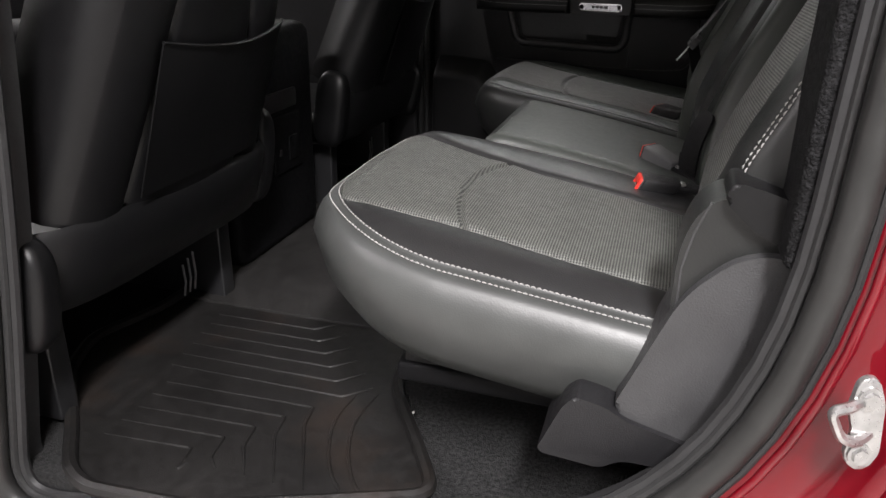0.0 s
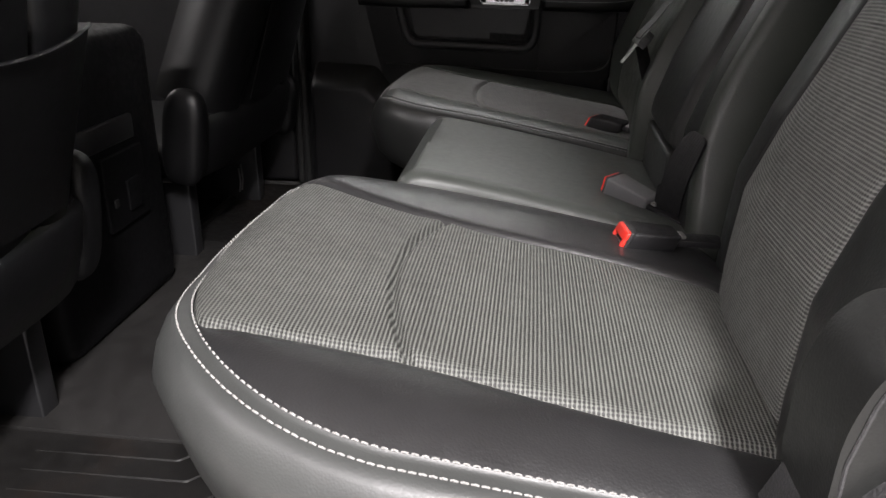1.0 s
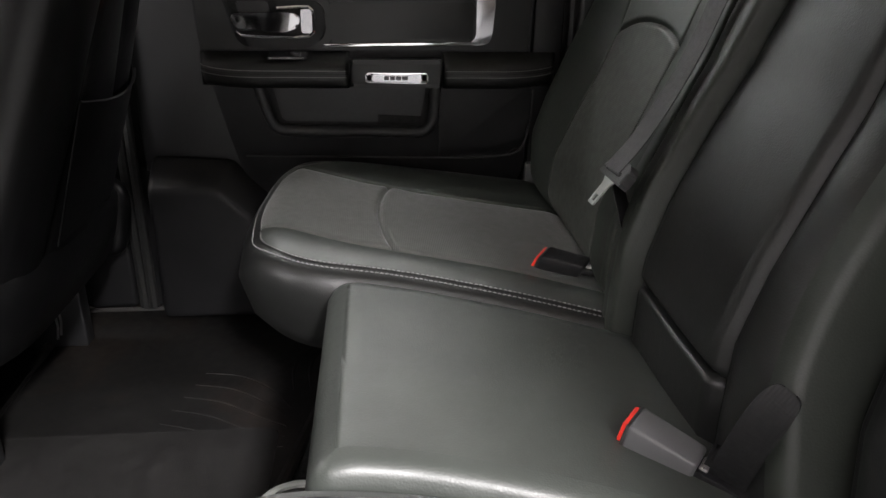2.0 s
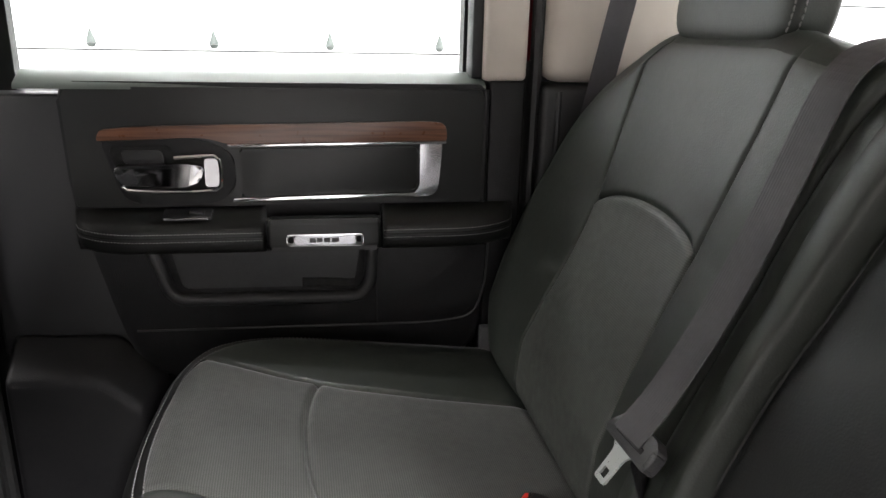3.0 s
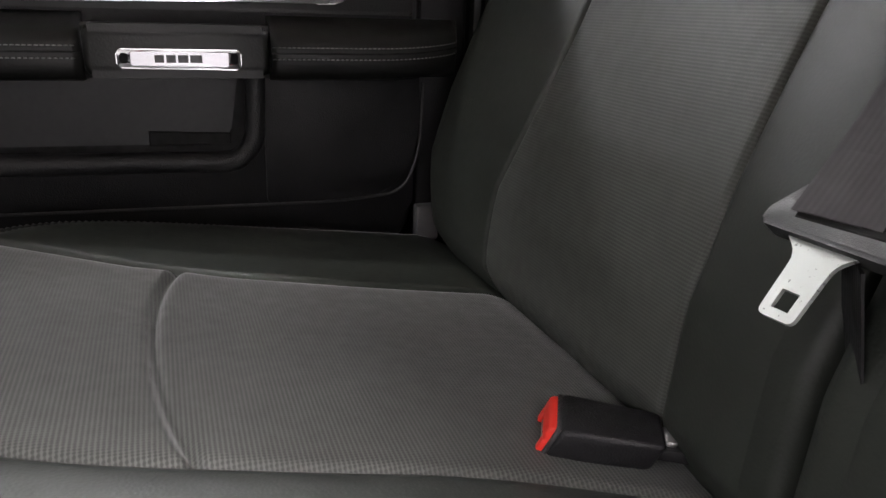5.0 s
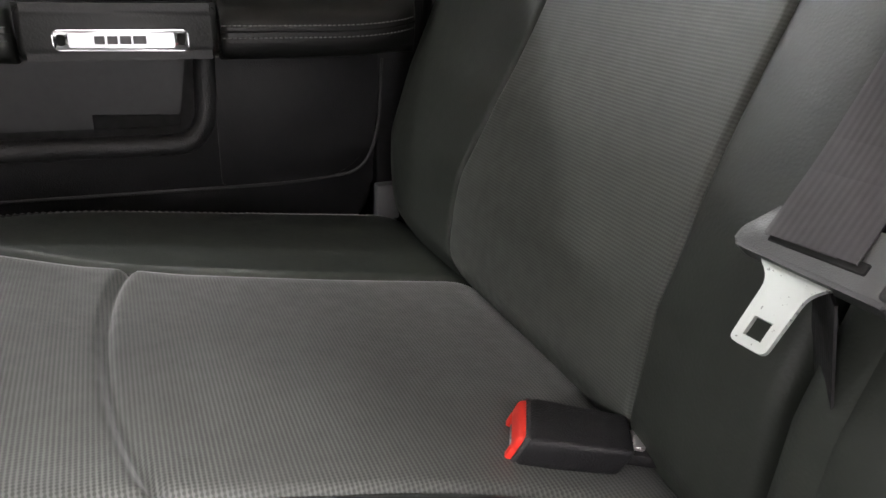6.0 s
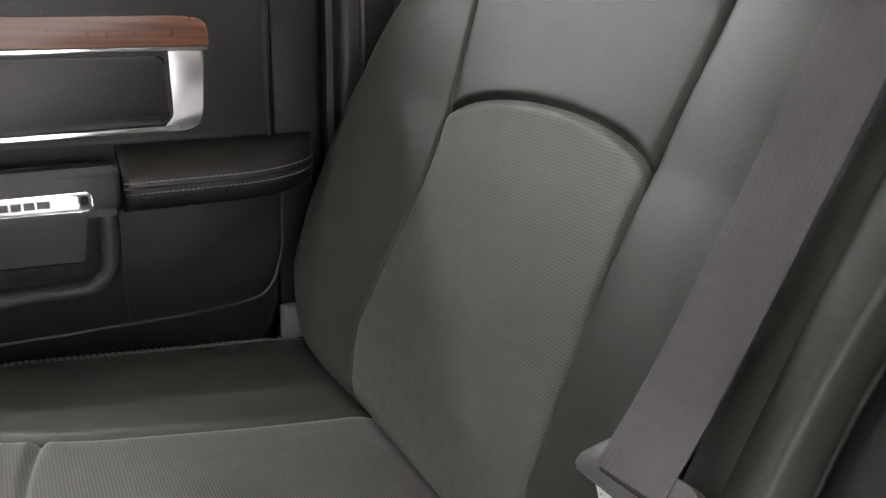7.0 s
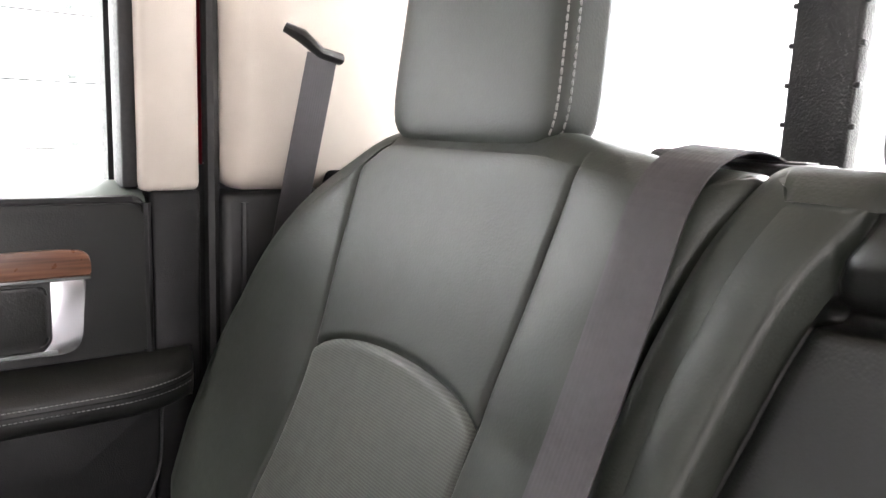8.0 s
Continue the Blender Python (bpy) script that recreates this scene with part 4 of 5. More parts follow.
part("guide", tube([(0.160, 2.43, 1.040), (0.180, 2.42, 1.030), (0.205, 2.415, 1.010), (0.238, 2.42, 1.004)], [0.010, 0.014, 0.011, 0.013], 10, flat=0.7), PLASTIC_GLOSS, belt)

strap = thing("seat_belt", (0.0, 1.43, 0.29), "black folded lap belt tucked between two backrests", "seat belt", group="seat belts")
strap_line = chaikin([(0.006, 1.446, 0.280), (-0.014, 1.434, 0.306), (-0.022, 1.412, 0.352), (-0.019, 1.396, 0.400), (-0.010, 1.388, 0.436), (0.002, 1.386, 0.458)], 3)
strap_turn = [Vector((0.80, -0.55, -0.20)).lerp(Vector((0.70, -0.70, 0.0)), i / (len(strap_line) - 1)) for i in range(len(strap_line))]
webbing("webbing", strap_line, strap_turn, [0.036 * math.sqrt(1 - max(0.0, (i / (len(strap_line) - 1) - 0.7) / 0.3) ** 2 * 0.9) for i in range(len(strap_line))], WEB_DARK, strap, 0.006)
webbing("folded_layer", [(x - 0.004, y + 0.010, z) for x, y, z in strap_line[: len(strap_line) // 2]], strap_turn, 0.030, WEB_DARK, strap, 0.006)

slot = thing("belt_slot", (0.22, 1.71, 0.88), "black belt slot on top of the rear backrest", "belt guide")
part("bezel", rbox((0.190, 1.722, 0.850), (0.246, 1.800, 0.903), 0.006, 4), PLASTIC, slot)
# The mouth is a black block in place of a shaded opening
part("mouth", rbox((0.206, 1.735, 0.899), (0.238, 1.792, 0.9045), 0.0015, 1), GAP, slot)
latch = thing("seat_latch", (0.20, 1.80, 0.89), "grey release tab on top of the backrest", "latch")
part("tab", rbox((0.214, 1.840, 0.870), (0.250, 1.870, 0.909), 0.011, 5), PLASTIC_GREY, latch)

# ---- far rear door ----
DY, AY = 2.48, 2.421         # the door panel's face, and the armrest's front
door = thing("door_1", (-0.38, 2.50, 0.34), "closed black rear door panel with walnut and chrome trim", "door", kind="structure")
door.matrix_world = pose(-0.364, 2.502, 0.344, 0, 0, -1.7) @ Matrix.Diagonal((0.957, 1, 1, 1))


def xz(pts, r, seg=6):
    return [(p.x, p.y) for p in rounded(pts, r, seg)]


part("door_panel", slab(xz([(-0.012, 0.808), (-0.012, 0.30), (-0.650, 0.28), (-0.688, 0.396), (-0.722, 0.534), (-0.743, 0.62), (-0.748, 0.808)], [0.02, 0.06, 0.05, 0.05, 0.05, 0.1, 0.03]), DY, DY + 0.06, 0.012, 4), PLASTIC, door)
part("upper_panel", slab(xz([(-0.018, 0.800), (-0.016, 0.603), (-0.736, 0.603), (-0.739, 0.700), (-0.741, 0.800)], [0.016, 0.006, 0.006, 0.05, 0.016]), DY - 0.005, DY + 0.01, 0.009, 4), LEATHER, door)
part("rear_strip", rbox((-0.006, DY + 0.006, 0.25), (0.062, DY + 0.06, 0.814), 0.006), PLASTIC, door)
part("rear_edge", tube([(-0.014, DY - 0.001, 0.80), (-0.014, DY - 0.001, 0.60)], 0.006, 8), PLASTIC, door)
part("wood_trim", slab(xz([(-0.690, 0.714), (-0.684, 0.732), (-0.60, 0.738), (-0.12, 0.746), (-0.088, 0.742), (-0.087, 0.7135), (-0.475, 0.7085), (-0.515, 0.7195)], [0.004, 0.014, 0.05, 0.03, 0.016, 0.003, 0.01, 0.02], 5), DY - 0.012, DY + 0.01, 0.006, 3), WOOD, door, "brown walnut veneer strip")
part("chrome_top", slab([(-0.472, 0.7025), (-0.088, 0.7075), (-0.088, 0.7125), (-0.476, 0.7075)], DY - 0.014, DY + 0.01, 0.0015, 2), CHROME, door, "polished chrome strip")
part("chrome_bottom", slab([(-0.474, 0.6085), (-0.13, 0.6145), (-0.13, 0.6215), (-0.468, 0.6155)], DY - 0.013, DY + 0.01, 0.0015, 2), CHROME, door, "polished chrome strip")
part("chrome_end", slab(xz([(-0.136, 0.7065), (-0.0945, 0.7075), (-0.0985, 0.660), (-0.102, 0.6150), (-0.146, 0.6135), (-0.146, 0.6215), (-0.136, 0.632)], [0.001, 0.004, 0.03, 0.032, 0.001, 0.001, 0.009], 6), DY - 0.0125, DY + 0.01, 0.0025, 2), SATIN, door, "brushed metal end piece")
part("inset_pad", slab(xz([(-0.456, 0.6995), (-0.139, 0.7015), (-0.139, 0.6245), (-0.456, 0.6175)], [0.006, 0.012, 0.014, 0.006]), DY - 0.010, DY + 0.01, 0.007, 4), LEATHER, door)
part("handle_bezel", slab(xz([(-0.684, 0.712), (-0.545, 0.7175), (-0.512, 0.714), (-0.465, 0.692), (-0.463, 0.632), (-0.495, 0.607), (-0.60, 0.604), (-0.655, 0.610)], [0.006, 0.02, 0.03, 0.02, 0.02, 0.02, 0.02, 0.03], 5), DY - 0.008, DY + 0.01, 0.004, 3), PLASTIC, door)
# A flat black slab stands in for the shade inside the handle cup
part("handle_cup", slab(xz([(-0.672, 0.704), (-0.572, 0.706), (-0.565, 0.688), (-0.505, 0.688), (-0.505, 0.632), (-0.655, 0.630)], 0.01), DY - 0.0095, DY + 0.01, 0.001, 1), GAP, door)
part("handle_recess", slab(xz([(-0.652, 0.698), (-0.585, 0.699), (-0.580, 0.676), (-0.648, 0.676)], 0.006), DY - 0.011, DY + 0.01, 0.001, 1), PLASTIC_GLOSS, door)
part("handle_ring", tube([(x, DY - 0.013, z) for x, z in ((-0.565, 0.686), (-0.52, 0.689), (-0.498, 0.689), (-0.489, 0.682), (-0.487, 0.660), (-0.489, 0.638), (-0.498, 0.631), (-0.53, 0.6285), (-0.60, 0.629), (-0.645, 0.632), (-0.655, 0.640))], 0.004, 8), CHROME, door, "chrome ring of the door handle")
part("handle_plate", slab(xz([(-0.516, 0.684), (-0.492, 0.684), (-0.492, 0.636), (-0.516, 0.636)], 0.004), DY - 0.012, DY + 0.01, 0.001, 1), SATIN, door)
lever = slab(xz([(-0.662, 0.676), (-0.54, 0.679), (-0.520, 0.676), (-0.516, 0.664), (-0.520, 0.650), (-0.545, 0.640), (-0.656, 0.644)], [0.008, 0.006, 0.008, 0.006, 0.006, 0.01, 0.012], 5), DY - 0.034, DY - 0.014, 0.010, 5)
part("handle_lever", lever, CHROME_DARK, door, "polished chrome door lever")

# armrest in three pieces: a sloping top over a rounded, double-stitched front
ARM = ((1.02, 0.5995), (0.80, 0.5975), (0.45, 0.5905), (0.20, 0.5835), (0.08, 0.5770), (0.02, 0.5690), (0.0, 0.5600), (0.0, 0.5500), (0.03, 0.5400), (0.10, 0.5320), (0.30, 0.5285), (1.02, 0.5275))
THREADS = ((0.012, 0.5665), (0.002, 0.5535))


def armrest(name, x0, x1, outer):
    """One half of the armrest from x0 to x1, its end at outer rounded off towards the door."""
    n, deep = 30, DY - AY
    rings, lines = [], [[], []]
    for i in range(n + 1):
        x = x0 + (x1 - x0) * i / n
        near = abs(x - outer) / 0.13
        s = math.sqrt(max(1 - max(1 - near, 0.0) ** 2.6, 0.0)) if near < 1 else 1.0
        s = 0.10 + 0.90 * s
        lift = 0.010 * max(0.0, 1 - near) ** 2
        rings.append([(x, DY - deep * s * (1 - u), z + (lift if u < 0.5 and z < 0.56 else 0.0)) for u, z in ARM])
        for row, (u, z) in zip(lines, THREADS):
            row.append((x, DY - deep * s * (1 - u) - 0.0006, z + lift * 0.8))
    v, f = ring_loft(rings, closed=False)
    m = len(ARM)
    body = raw(name, v, f + [tuple(range(m)), tuple(range(n * m, n * m + m))], LEATHER, door)
    sv, sf = [], []
    for row in lines:
        a, b = stitches(row, [(0, -1, 0.3)] * len(row), width=0.0006, length=0.0045)
        c = len(sv)
        sv += a
        sf += [tuple(q + c for q in face) for face in b]
    raw("stitching", sv, sf, THREAD_DIM, body, smooth=False)
    v, f = ring_loft([[(p[0], p[1], p[2]) for p in ((x, y - 0.0004, z + 0.0055), (x, y - 0.0012, z + 0.0065), (x, y - 0.0004, z + 0.0075))] for x, y, z in lines[1]], closed=False)
    raw("seam", v, f, GAP, body)


def flat_slab(pts, z0, z1, r):
    bm = slab([(p[0], p[1]) for p in pts], 0, 1, 0)
    for vert in bm.verts:
        vert.co = Vector((vert.co.x, vert.co.z, z0 if vert.co.y < 0.5 else z1))
    bmesh.ops.bevel(bm, geom=[e for e in bm.edges if abs(e.verts[0].co.z - e.verts[1].co.z) < 1e-6], offset=r, segments=4, profile=0.5, affect="EDGES")
    return bm


armrest("armrest_front", -0.740, -0.415, -0.740)
armrest("armrest_rear", -0.208, 0.044, 0.044)
arm_m = rounded([(-0.412, 2.44), (-0.412, AY - 0.004), (-0.211, AY - 0.004), (-0.211, 2.44)], 0.008)
part("armrest_grip", flat_slab(arm_m, 0.533, 0.590, 0.014), LEATHER, door)
# Black block for the shade behind the grip
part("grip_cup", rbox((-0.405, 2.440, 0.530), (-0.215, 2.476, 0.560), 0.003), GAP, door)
part("armrest_bridge", rbox((-0.43, 2.445, 0.530), (-0.20, 2.49, 0.548), 0.004), PLASTIC, door)
BY = AY - 0.0075
badge = part("badge", slab(xz([(-0.378, 0.5645), (-0.2435, 0.5640), (-0.2435, 0.5420), (-0.378, 0.5440)], 0.005, 4), BY, AY, 0.002, 2), CHROME, door, "brushed metal nameplate in the armrest")
part("nameplate", slab(xz([(-0.363, 0.5615), (-0.258, 0.5610), (-0.258, 0.5455), (-0.363, 0.5470)], 0.002, 3), BY - 0.0006, AY, 0.0, 1), SATIN, badge)
for x in (-0.374, -0.2555):
    part("pin", slab(xz([(x, 0.5600), (x + 0.008, 0.5600), (x + 0.008, 0.5490), (x, 0.5490)], 0.003, 3), BY - 0.0006, AY, 0.0, 1), GAP, badge)
for i, (x, w) in enumerate(((-0.338, 0.010), (-0.3255, 0.010), (-0.313, 0.011), (-0.300, 0.013))):
    part("bar", slab([(x, 0.5500), (x, 0.5580), (x + w, 0.5580), (x + w, 0.5500)], BY - 0.0012, AY, 0.0), PLASTIC_GLOSS, badge, smooth=False)
part("switch_bezel", turned(rbox((-0.042, -0.017, -0.002), (0.042, 0.017, 0.002), 0.0018, 2), Matrix.Translation((-0.546, 2.446, 0.5935)) @ pose(0, 0, 0, 14, 0, 0)), PLASTIC, door)
part("switch_strip", turned(rbox((-0.038, -0.0180, -0.001), (0.036, -0.0162, 0.0028), 0.0006, 1), Matrix.Translation((-0.546, 2.446, 0.5938)) @ pose(0, 0, 0, 14, 0, 0)), SATIN, door)
part("switch_plate", turned(rbox((-0.0408, -0.0160, -0.003), (0.0408, 0.0160, 0.003), 0.0015, 2), Matrix.Translation((-0.546, 2.446, 0.5942)) @ pose(0, 0, 0, 14, 0, 0)), PLASTIC_GLOSS, door)
part("switch", turned(rbox((-0.012, -0.008, -0.003), (0.012, 0.008, 0.005), 0.0025, 3), Matrix.Translation((-0.530, 2.446, 0.5965)) @ pose(0, 0, 0, 14, 10, 0)), PLASTIC_GLOSS, door)
# pocket: rounded lip with a ribbed back
rim = [(-0.622, 0.535), (-0.590, 0.431), (-0.250, 0.4255), (-0.2275, 0.45), (-0.2235, 0.535)]
part("pocket_lip", tube([(x, DY - 0.003, z) for x, z in rounded([Vector(p) for p in rim], [0, 0.03, 0.03, 0.02, 0], 6)], 0.013, 10), PLASTIC_GREY, door)
# Black slabs here and at the notch stand in for the pocket's shade
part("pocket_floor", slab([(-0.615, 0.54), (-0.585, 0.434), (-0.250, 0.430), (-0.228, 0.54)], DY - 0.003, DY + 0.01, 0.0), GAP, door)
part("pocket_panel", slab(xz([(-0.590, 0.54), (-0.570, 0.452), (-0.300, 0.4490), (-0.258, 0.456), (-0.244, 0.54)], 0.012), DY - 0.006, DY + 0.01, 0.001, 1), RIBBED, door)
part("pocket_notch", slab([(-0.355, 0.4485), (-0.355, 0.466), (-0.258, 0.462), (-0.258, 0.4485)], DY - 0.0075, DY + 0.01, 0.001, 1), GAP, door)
seam_line = rounded([Vector(p) for p in ((-0.66, 0.373), (-0.12, 0.366), (-0.025, 0.375), (-0.003, 0.43), (0.001, 0.52))], [0, 0.1, 0.05, 0.04, 0], 6)
part("lower_seam", tube([(x, DY - 0.0005, z) for x, z in seam_line], 0.0022, 6), PLASTIC_GREY, door)
part("lower_panel", slab(xz([(-0.215, 0.530), (-0.006, 0.530), (-0.006, 0.44), (-0.04, 0.375), (-0.12, 0.370), (-0.215, 0.371)], [0.005, 0.005, 0.03, 0.04, 0.02, 0.005]), DY - 0.004, DY + 0.01, 0.003, 2), PLASTIC, door)

# window frame and glass
win = thing("window_1", (-0.4, 2.50, 0.82), "rear door window glass in a black rubber channel", "window", kind="structure")
sill = bmesh.new()
for x in (-0.775, -0.012):
    ring = [sill.verts.new((x, y, z)) for y, z in ((DY + 0.004, 0.800), (DY + 0.004, 0.804), (DY + 0.008, 0.8095), (DY + 0.045, 0.826), (DY + 0.060, 0.828), (DY + 0.060, 0.800))]
    sill.faces.new(ring)
sill.verts.ensure_lookup_table()
for k in range(6):
    sill.faces.new((sill.verts[k], sill.verts[(k + 1) % 6], sill.verts[6 + (k + 1) % 6], sill.verts[6 + k]))
# The cap's pale colour is the painted reflection of the window
part("sill_cap", sill, SILL, win)
part("channel", rbox((-0.037, DY + 0.012, 0.82), (-0.017, DY + 0.06, 1.30), 0.004), SEAL, win)
pane = part("pane", rbox((-0.84, DY + 0.055, 0.80), (-0.025, DY + 0.059, 1.30), 0.0), GLASS, win, smooth=False)
pane.visible_shadow = False
part("frame_trim", rbox((-0.019, DY - 0.004, 0.816), (0.060, DY + 0.06, 1.30), 0.012, 3), BEIGE, win, "beige upper door frame trim")

c_pillar = thing("c_pillar", (0.2, 2.50, 0.3), "beige upper and black lower rear pillar trim", "pillar trim", kind="structure")
part("red_gap", rbox((0.060, DY + 0.03, 0.85), (0.074, DY + 0.07, 1.30), 0.002), RED_PAINT, c_pillar)
part("dark_gap", rbox((0.050, DY + 0.045, 0.20), (0.10, DY + 0.08, 0.85), 0.002), SEAL, c_pillar)
part("seal", tube([(0.080, DY + 0.012, 0.20 + 0.1 * i) for i in range(12)], 0.011), SEAL, c_pillar)
part("trim_fold", tube([(0.118, DY - 0.011, 0.30 + 0.05 * i) for i in range(11)], 0.006, 8), TRIM_BLACK, c_pillar)
part("upper_trim", rbox((0.089, DY - 0.02, 0.815), (0.42, DY + 0.07, 1.30), 0.035, 4), BEIGE, c_pillar)
part("lower_trim", rbox((0.087, DY - 0.012, 0.20), (0.42, DY + 0.07, 0.813), 0.012, 3), TRIM_BLACK, c_pillar)

# rear window with its posts
rear = thing("window_2", (0.40, 1.56, 0.80), "rear sliding window with dark grey posts", "window", kind="structure")
for py in (1.811, 1.33):
    post = part("post", rbox((0.375, py - 0.030, 0.78), (0.40, py + 0.030, 1.30), 0.005), PLASTIC_GREY, rear)
    for k in range(10):
        for s in (-1, 1):
            part("peg", rbox((0.376, py + s * 0.030 - 0.003, 0.93 + 0.035 * k), (0.382, py + s * 0.030 + 0.003, 0.935 + 0.035 * k), 0.001, 1), PLASTIC_GREY, post)
rear_pane = part("pane", rbox((0.402, NEAR + 0.05, 0.78), (0.406, FAR, 1.26), 0.0), GLASS, rear, smooth=False)
rear_pane.visible_shadow = False
part("shelf", rbox((0.24, NEAR + 0.03, 0.80), (0.40, FAR - 0.03, 0.845), 0.01), FELT, rear)

# ---- near side trim of the bench ----
near_c = thing("wheelhouse_trim", (0.05, 0.72, 0.16), "grey plastic side trim beside the bench, scuffed", "trim panel", kind="structure")
side_pts = rounded([(-0.044, 0.247), (-0.035, 0.272), (0.012, 0.395), (0.052, 0.436), (0.078, 0.447), (0.13, 0.447), (0.20, 0.445), (0.20, 0.12), (0.06, 0.205), (-0.028, 0.234)], [0.012, 0.02, 0.05, 0.02, 0.02, 0.02, 0.01, 0.02, 0.02, 0.01])
part("side_shield", slab([(p.x, p.y) for p in side_pts], 0.698, 0.78, 0.012, 4), PLASTIC_GREY, near_c)
hinge_pts = rounded([(-0.124, 0.176), (-0.097, 0.244), (-0.084, 0.258), (-0.052, 0.252), (-0.027, 0.238), (0.045, 0.220), (0.060, 0.195), (0.026, 0.186), (-0.028, 0.186), (-0.049, 0.170)], [0.008, 0.01, 0.008, 0.01, 0.01, 0.01, 0.01, 0.02, 0.015, 0.01])
part("hinge_cover", slab([(p.x, p.y) for p in hinge_pts], 0.69, 0.78, 0.010, 4), PLASTIC, near_c)
part("c_trim", rbox((0.089, 0.655, 0.452), (0.30, 0.76, 1.30), 0.008, 3), FELT, near_c)
wing = part("side_wing", slab([(p.x, p.y) for p in rounded([(-0.046, 0.360), (-0.046, 0.440), (-0.034, 0.478), (-0.012, 0.498), (0.014, 0.494), (0.080, 0.474), (0.085, 0.400), (0.030, 0.330), (-0.020, 0.330)], [0.02, 0.04, 0.04, 0.014, 0.02, 0.02, 0.02, 0.03, 0.02])], 0.757, 0.83, 0.016, 5), LEATHER, near_seat, "dark leather side of the backrest")
part("wing_flap", slab([(p.x, p.y) for p in rounded([(-0.012, 0.498), (-0.008, 0.518), (0.020, 0.513), (0.080, 0.494), (0.086, 0.452), (0.026, 0.464)], [0.009, 0.009, 0.02, 0.01, 0.01, 0.03])], 0.742, 0.80, 0.005, 4), LEATHER_BACK, wing)
part("wing_seam", tube([(-0.040, 0.7575, 0.372), (-0.041, 0.7565, 0.420), (-0.034, 0.7565, 0.458), (-0.022, 0.7575, 0.492)], 0.0013, 6), PLASTIC_GREY, wing)
near_c.location += Vector((-0.047, 0.045, 0.0))

# under-seat tray and mat
tray = thing("floor_riser", (-0.2, 1.55, 0), "black plastic and carpet riser under the rear bench", "riser", kind="structure")
part("tray_lip", rbox((-0.385, 0.850, 0.158), (0.05, 2.40, 0.188), 0.007, 3), CONSOLE, tray)
# Black band put in for the shade between tray lip and cushion
part("tray_shade_band", rbox((-0.376, 0.858, 0.186), (0.05, 2.38, 0.24), 0.004), GAP, tray)
part("riser", rbox((-0.18, 1.00, -0.01), (0.05, 2.40, 0.160), 0.010), CARPET, tray)
holder = thing("cup_holder", (-0.44, 1.57, 0.14), "black fold-out cup holder with a grey ring under the centre cushion", "cup holder")
cup = bmesh.new()
bmesh.ops.create_cone(cup, cap_ends=True, segments=32, radius1=0.046, radius2=0.052, depth=0.05)
part("body", turned(cup, Matrix.Translation((-0.447, 1.572, 0.165))), PLASTIC, holder)
part("ring", tube([(-0.447 + 0.0475 * math.cos(q * math.pi / 20), 1.572 + 0.0475 * math.sin(q * math.pi / 20), 0.190) for q in range(40)], 0.0065, 8, closed=True), PALE_PLASTIC, holder, "pale grey cup ring")
for k in range(10):
    part("tooth", rbox((-0.452 + 0.0095 * k, 1.560 + 0.0016 * k, 0.180), (-0.4465 + 0.0095 * k, 1.572 + 0.0016 * k, 0.197), 0.001, 1), PALE_PLASTIC, holder)
well = bmesh.new()
bmesh.ops.create_cone(well, cap_ends=True, segments=28, radius1=0.0455, radius2=0.0455, depth=0.006)
# Black disc in place of the shaded inside of the cup
part("well", turned(well, Matrix.Translation((-0.447, 1.572, 0.1885))), GAP, holder)
mat = thing("floor_mat", (-0.6, 1.55, 0), "black moulded rubber floor mat with chevron ridges, patches of dried dirt", "floor mat")
mat_pts = rounded([(-1.03, 1.32), (-1.035, 1.17), (-1.08, 1.03), (-1.035, 0.92), (-0.92, 0.80), (-0.84, 0.705), (-0.79, 0.679), (-0.62, 0.690), (-0.316, 0.817), (-0.375, 0.917), (-0.462, 1.053), (-0.52, 1.40), (-0.52, 1.80), (-0.46, 2.08), (-0.42, 2.50), (-1.06, 2.50), (-1.05, 1.95)], 0.04)
sheet = flat_slab([(p.x, p.y) for p in mat_pts], -0.010, 0.0, 0.003)
part("sheet", sheet, RUBBER, mat)
part("rim", tube([(p.x, p.y, 0.003) for p in mat_pts], 0.011, 8, closed=True), RUBBER, mat)


def ridge(pts, r=0.03, high=0.0030):
    path = rounded([Vector(p) for p in pts], [0] + [r] * (len(pts) - 2) + [0], 5)
    n = len(path)
    part("ridge", tube([(p.x, p.y, 0.0005) for p in path], [0.001] + [high] * (n - 2) + [0.001], 6), RUBBER, mat)


# the smooth raised section over the tunnel; its paler tone and y 2.00 edge stand in for light from the door
tunnel = flat_slab(rounded([(-1.02, 1.24), (-0.56, 1.24), (-0.53, 1.60), (-0.53, 2.00), (-1.04, 2.00)], 0.02), -0.002, 0.006, 0.003)
part("tunnel_section", tunnel, RUBBER_LIT, mat, "smooth section over the tunnel, paler where light falls")

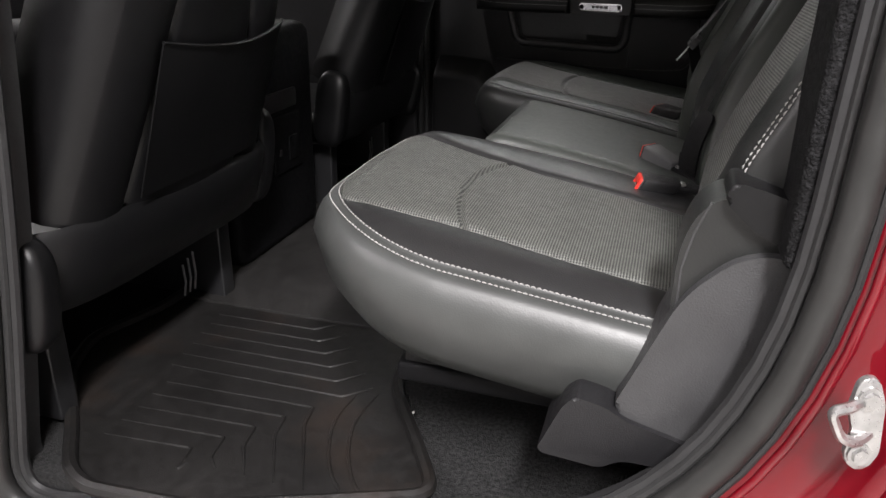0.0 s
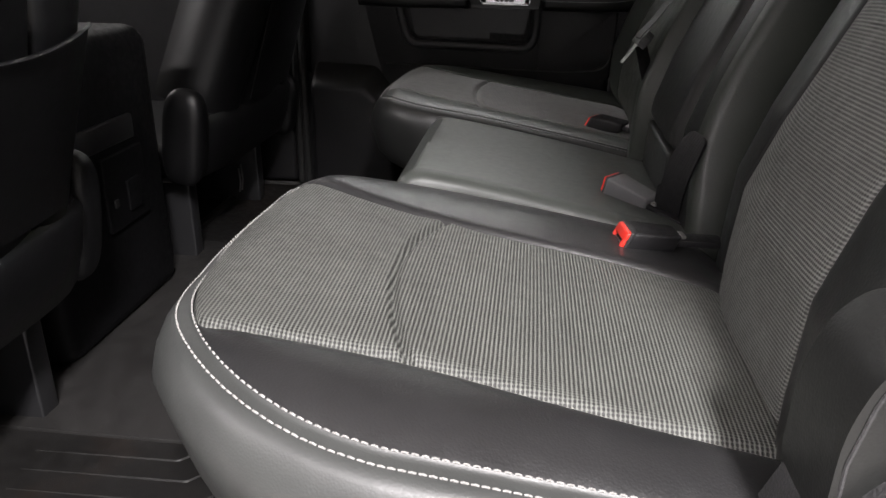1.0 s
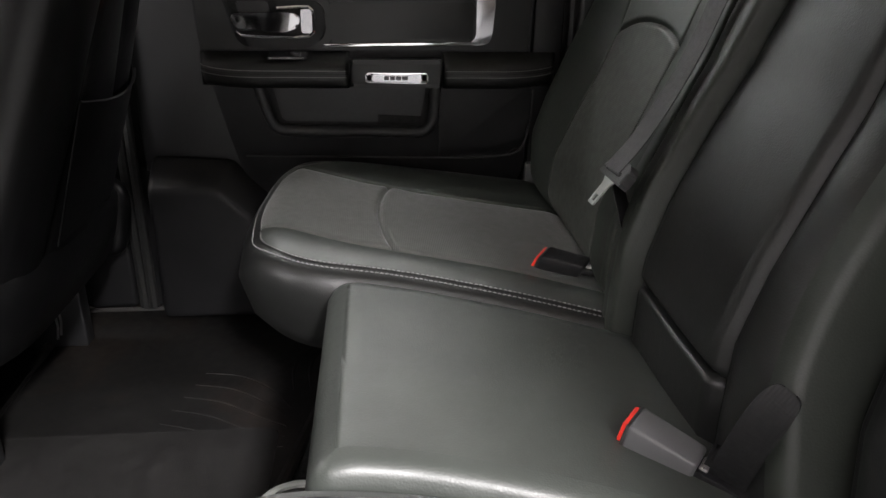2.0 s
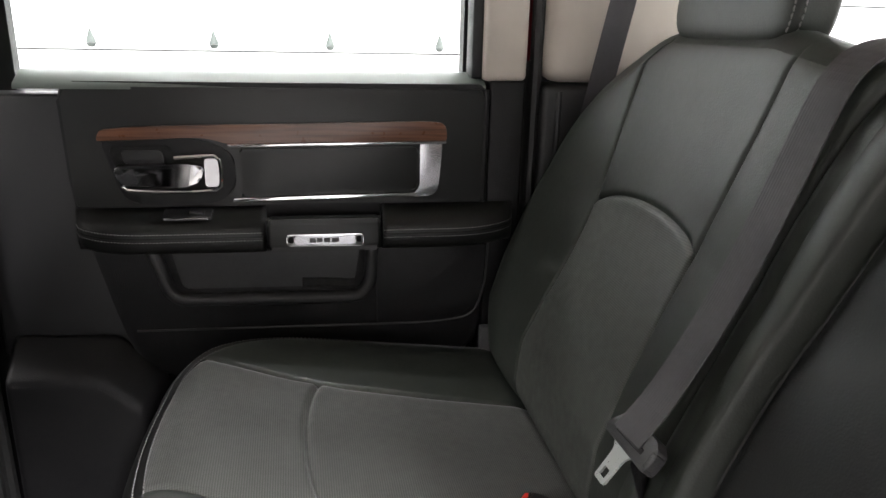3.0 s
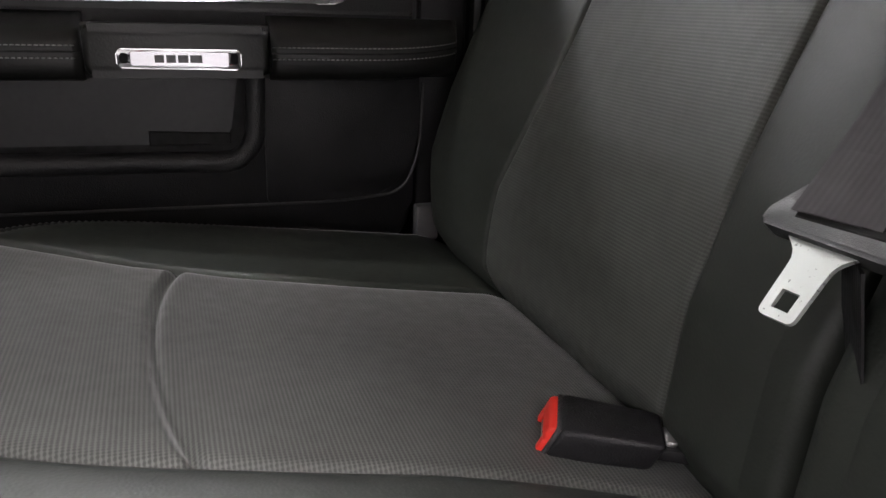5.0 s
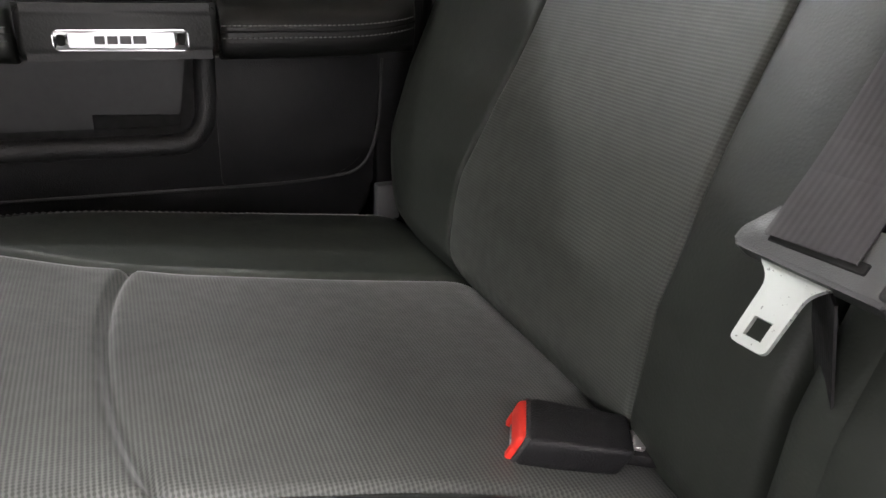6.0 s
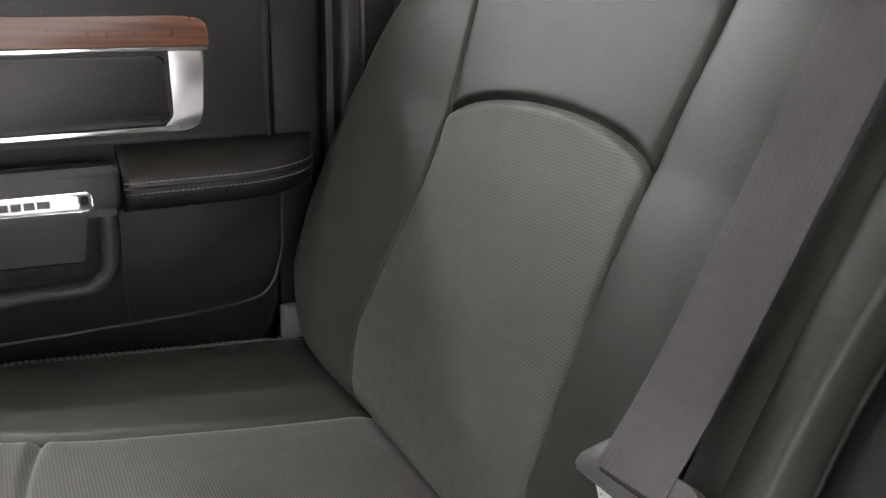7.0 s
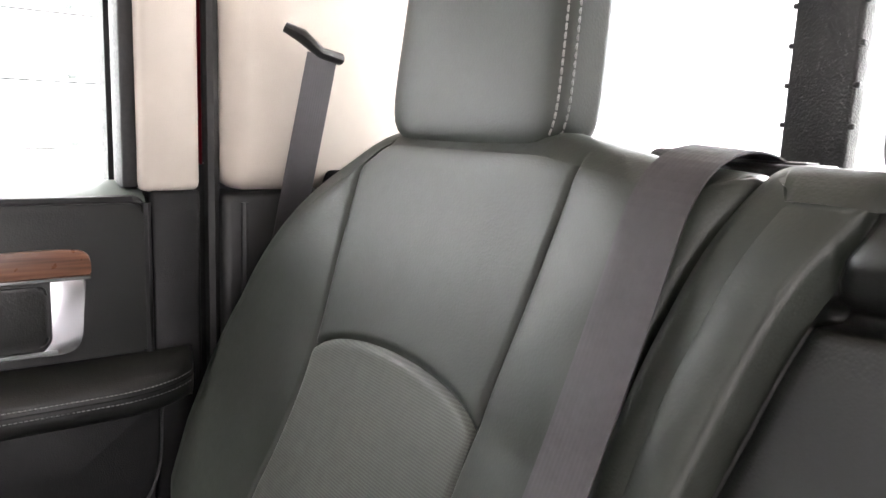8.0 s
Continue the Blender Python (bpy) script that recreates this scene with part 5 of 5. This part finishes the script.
# nested chevrons before each outer seat, mirrored about the tunnel
for mirror in (False, True):
    def side(x, y):
        return (x, 3.16 - y) if mirror else (x, y)
    for k in range(0 if mirror else 6):
        y, xc = 1.203 - 0.040 * k, -0.691 + 0.030 * k
        ridge([side(-0.905 + 0.006 * k, y - 0.005), side(xc, y), side(xc + 0.040, y + 0.040)], 0.004)
    for k in range(0 if mirror else 5):
        y, xc = 0.959 - 0.039 * k, -0.573 - 0.032 * k
        ridge([side(-0.85, y - 0.012), side(xc, y), side(xc + 0.008, y - 0.05), side(-0.498 - 0.047 * k, 0.772)], 0.006)
    for x0 in (-0.518, -0.485):
        ridge([side(x0, 1.03), side(x0 - 0.010, 0.945), side(x0 + 0.012, 0.87), side(x0 + 0.045, 0.81), side(x0 + 0.078, 0.778)], 0.05)

for k in range(5):
    ridge([(-0.70 - 0.012 * k, 2.20 - 0.042 * k), (-0.63 - 0.010 * k, 2.19 - 0.046 * k), (-0.56 - 0.010 * k, 2.14 - 0.046 * k), (-0.52, 2.07 - 0.03 * k)], 0.05, 0.0016)

# loose crumb on the carpet, and the carpeted step under the bench
crumb = bmesh.new()
bmesh.ops.create_icosphere(crumb, subdivisions=2, radius=0.0035)
crumb_ob = part("crumb", turned(crumb, Matrix.Translation((-0.409, 0.992, 0.004)) @ pose(0, 0, 0, 0, 30, 20) @ Matrix.Diagonal((0.7, 0.8, 1.3, 1))), THREAD)
tagged(crumb_ob, "small white crumb lying on the black carpet", "crumb")


# ---- front seats ----
def front_seat(y0, y1, x0, label):
    yc = (y0 + y1) / 2
    seat = thing("front_seat", (x0, yc, 0.0), label, "seat", group="front seats")

    def place(a, b, h):
        return (x0 + 0.30 * b + 0.954 * h, a, 0.34 + 0.954 * b - 0.30 * h)

    def top(a, b):
        u = (a - yc) / (y1 - y0) * 2
        return -0.035 * abs(u) ** 3
    # The very dark leather stands in for shade on the seat's back
    pad(seat, place, lambda b: y0 + 0.02 + 0.17 * b, lambda b: y1 - 0.02 - 0.17 * b, 0.66, top, [LEATHER_BACK, LEATHER_BACK, LEATHER_BACK], seams=(lambda b: y0 + 0.150 + 0.18 * b, lambda b: y1 - 0.150 - 0.18 * b),
        corner=(0.12, 0.12), rings=((0.030, 0.0), (0.020, 0.006), (0.008, 0.018), (0.0, 0.05), (0.004, 0.09), (0.03, 0.14)), border_mat=LEATHER_BACK, puff=0.010, names=("back_bolster", "back_panel", "back_bolster"), border_name="backrest")
    # map pocket: a sagging sheet with a bound edge
    n = 24
    verts, faces, rim_line = [], [], []
    for i in range(n + 1):
        t = i / n
        a = y0 + 0.165 + (y1 - y0 - 0.255) * t
        sag = 0.262 - 0.014 * math.sin(math.pi * t)
        for j in range(7):
            b = 0.02 + (sag - 0.02) * j / 6
            h = 0.012 * (1 - t ** 6) + 0.014 * math.sin(math.pi * t) * (j / 6)
            verts.append(place(a, b, h))
        rim_line.append(place(a, sag, 0.012 * (1 - t ** 6) + 0.014 * math.sin(math.pi * t)))
    for i in range(n):
        for j in range(6):
            k = i * 7 + j
            faces.append((k, k + 7, k + 8, k + 1))
    pocket = raw("map_pocket", verts, faces, LEATHER_BACK, seat)
    part("bound_edge", tube(rim_line, 0.0030, 6), LEATHER_BACK, pocket)
    part("side_seam", tube([place(y0 + 0.165, 0.02 + 0.0242 * k, 0.012) for k in range(11)], 0.0014, 6), LEATHER_BACK, pocket)
    # plastic shield under the back, with its lower edge turned in
    vs, fs = [], []
    prof = ((0.0, 0.345), (0.012, 0.33), (0.0, 0.27), (-0.02, 0.215), (-0.05, 0.20), (-0.12, 0.20))
    m = 16
    for dx, z in prof:
        for i in range(m + 1):
            u = i / m * 2 - 1
            vs.append((x0 + dx - 0.05 * abs(u) ** 6, yc + u * ((y1 - y0) / 2 + 0.005), z + 0.0))
    for r in range(len(prof) - 1):
        for i in range(m):
            k = r * (m + 1) + i
            fs.append((k, k + 1, k + m + 2, k + m + 1))
    raw("shield", vs, fs, LEATHER_BACK, seat)
    part("seat_pan", rbox((x0 - 0.62, y0 + 0.02, 0.20), (x0 - 0.06, y1 - 0.02, 0.27), 0.03, 4), LEATHER_BACK, seat)
    blob("hinge_cover", (x0 - 0.066, y0 - 0.008 if y0 > 1.5 else y1 + 0.008, 0.302), (0.046, 0.030, 0.104), LEATHER_BACK, seat, 3.2, pose(0, 0, 0, 0, 8, 0))
    blob("hinge_cover", (x0 - 0.066, y1 + 0.008 if y0 > 1.5 else y0 - 0.008, 0.262), (0.060, 0.030, 0.090), LEATHER_BACK, seat, 3.2, pose(0, 0, 0, 0, 8, 0))
    for yy in (y0 + 0.07, y1 - 0.07):
        part("rail", rbox((x0 - 0.55, yy - 0.02, 0.0), (x0 - 0.10, yy + 0.02, 0.20), 0.004), PLASTIC_GLOSS, seat)
    for k in range(3):
        part("rail_spring", tube([(x0 - 0.15, y0 + 0.452 + 0.018 * k, 0.032), (x0 - 0.146, y0 + 0.455 + 0.018 * k, 0.060 + 0.003 * k), (x0 - 0.148, y0 + 0.454 + 0.018 * k, 0.100 + 0.008 * k)], 0.0025, 6), STEEL, seat)


front_seat(0.745, 1.355, -0.835, "black leather driver's seat seen from behind with a map pocket")
front_seat(1.855, 2.42, -0.875, "black leather passenger's seat seen from behind with a map pocket")
console = thing("centre_console", (-1.0, 1.55, 0), "black centre console with rear air vents and sockets", "console")
# The console's black carries the shade between the front seats
part("body", rbox((-1.6, 1.40, 0.0), (-0.965, 1.80, 0.54), 0.035, 4), CONSOLE, console)
part("socket_panel", rbox((-0.968, 1.56, 0.19), (-0.958, 1.70, 0.33), 0.004), CONSOLE, console)
part("socket_cover", rbox((-0.960, 1.625, 0.215), (-0.953, 1.670, 0.275), 0.003), CONSOLE, console)
part("usb_port", rbox((-0.9585, 1.580, 0.235), (-0.955, 1.592, 0.250), 0.001), GAP, console)
part("vent", rbox((-0.968, 1.48, 0.345), (-0.957, 1.68, 0.39), 0.004), PLASTIC_GLOSS, console)
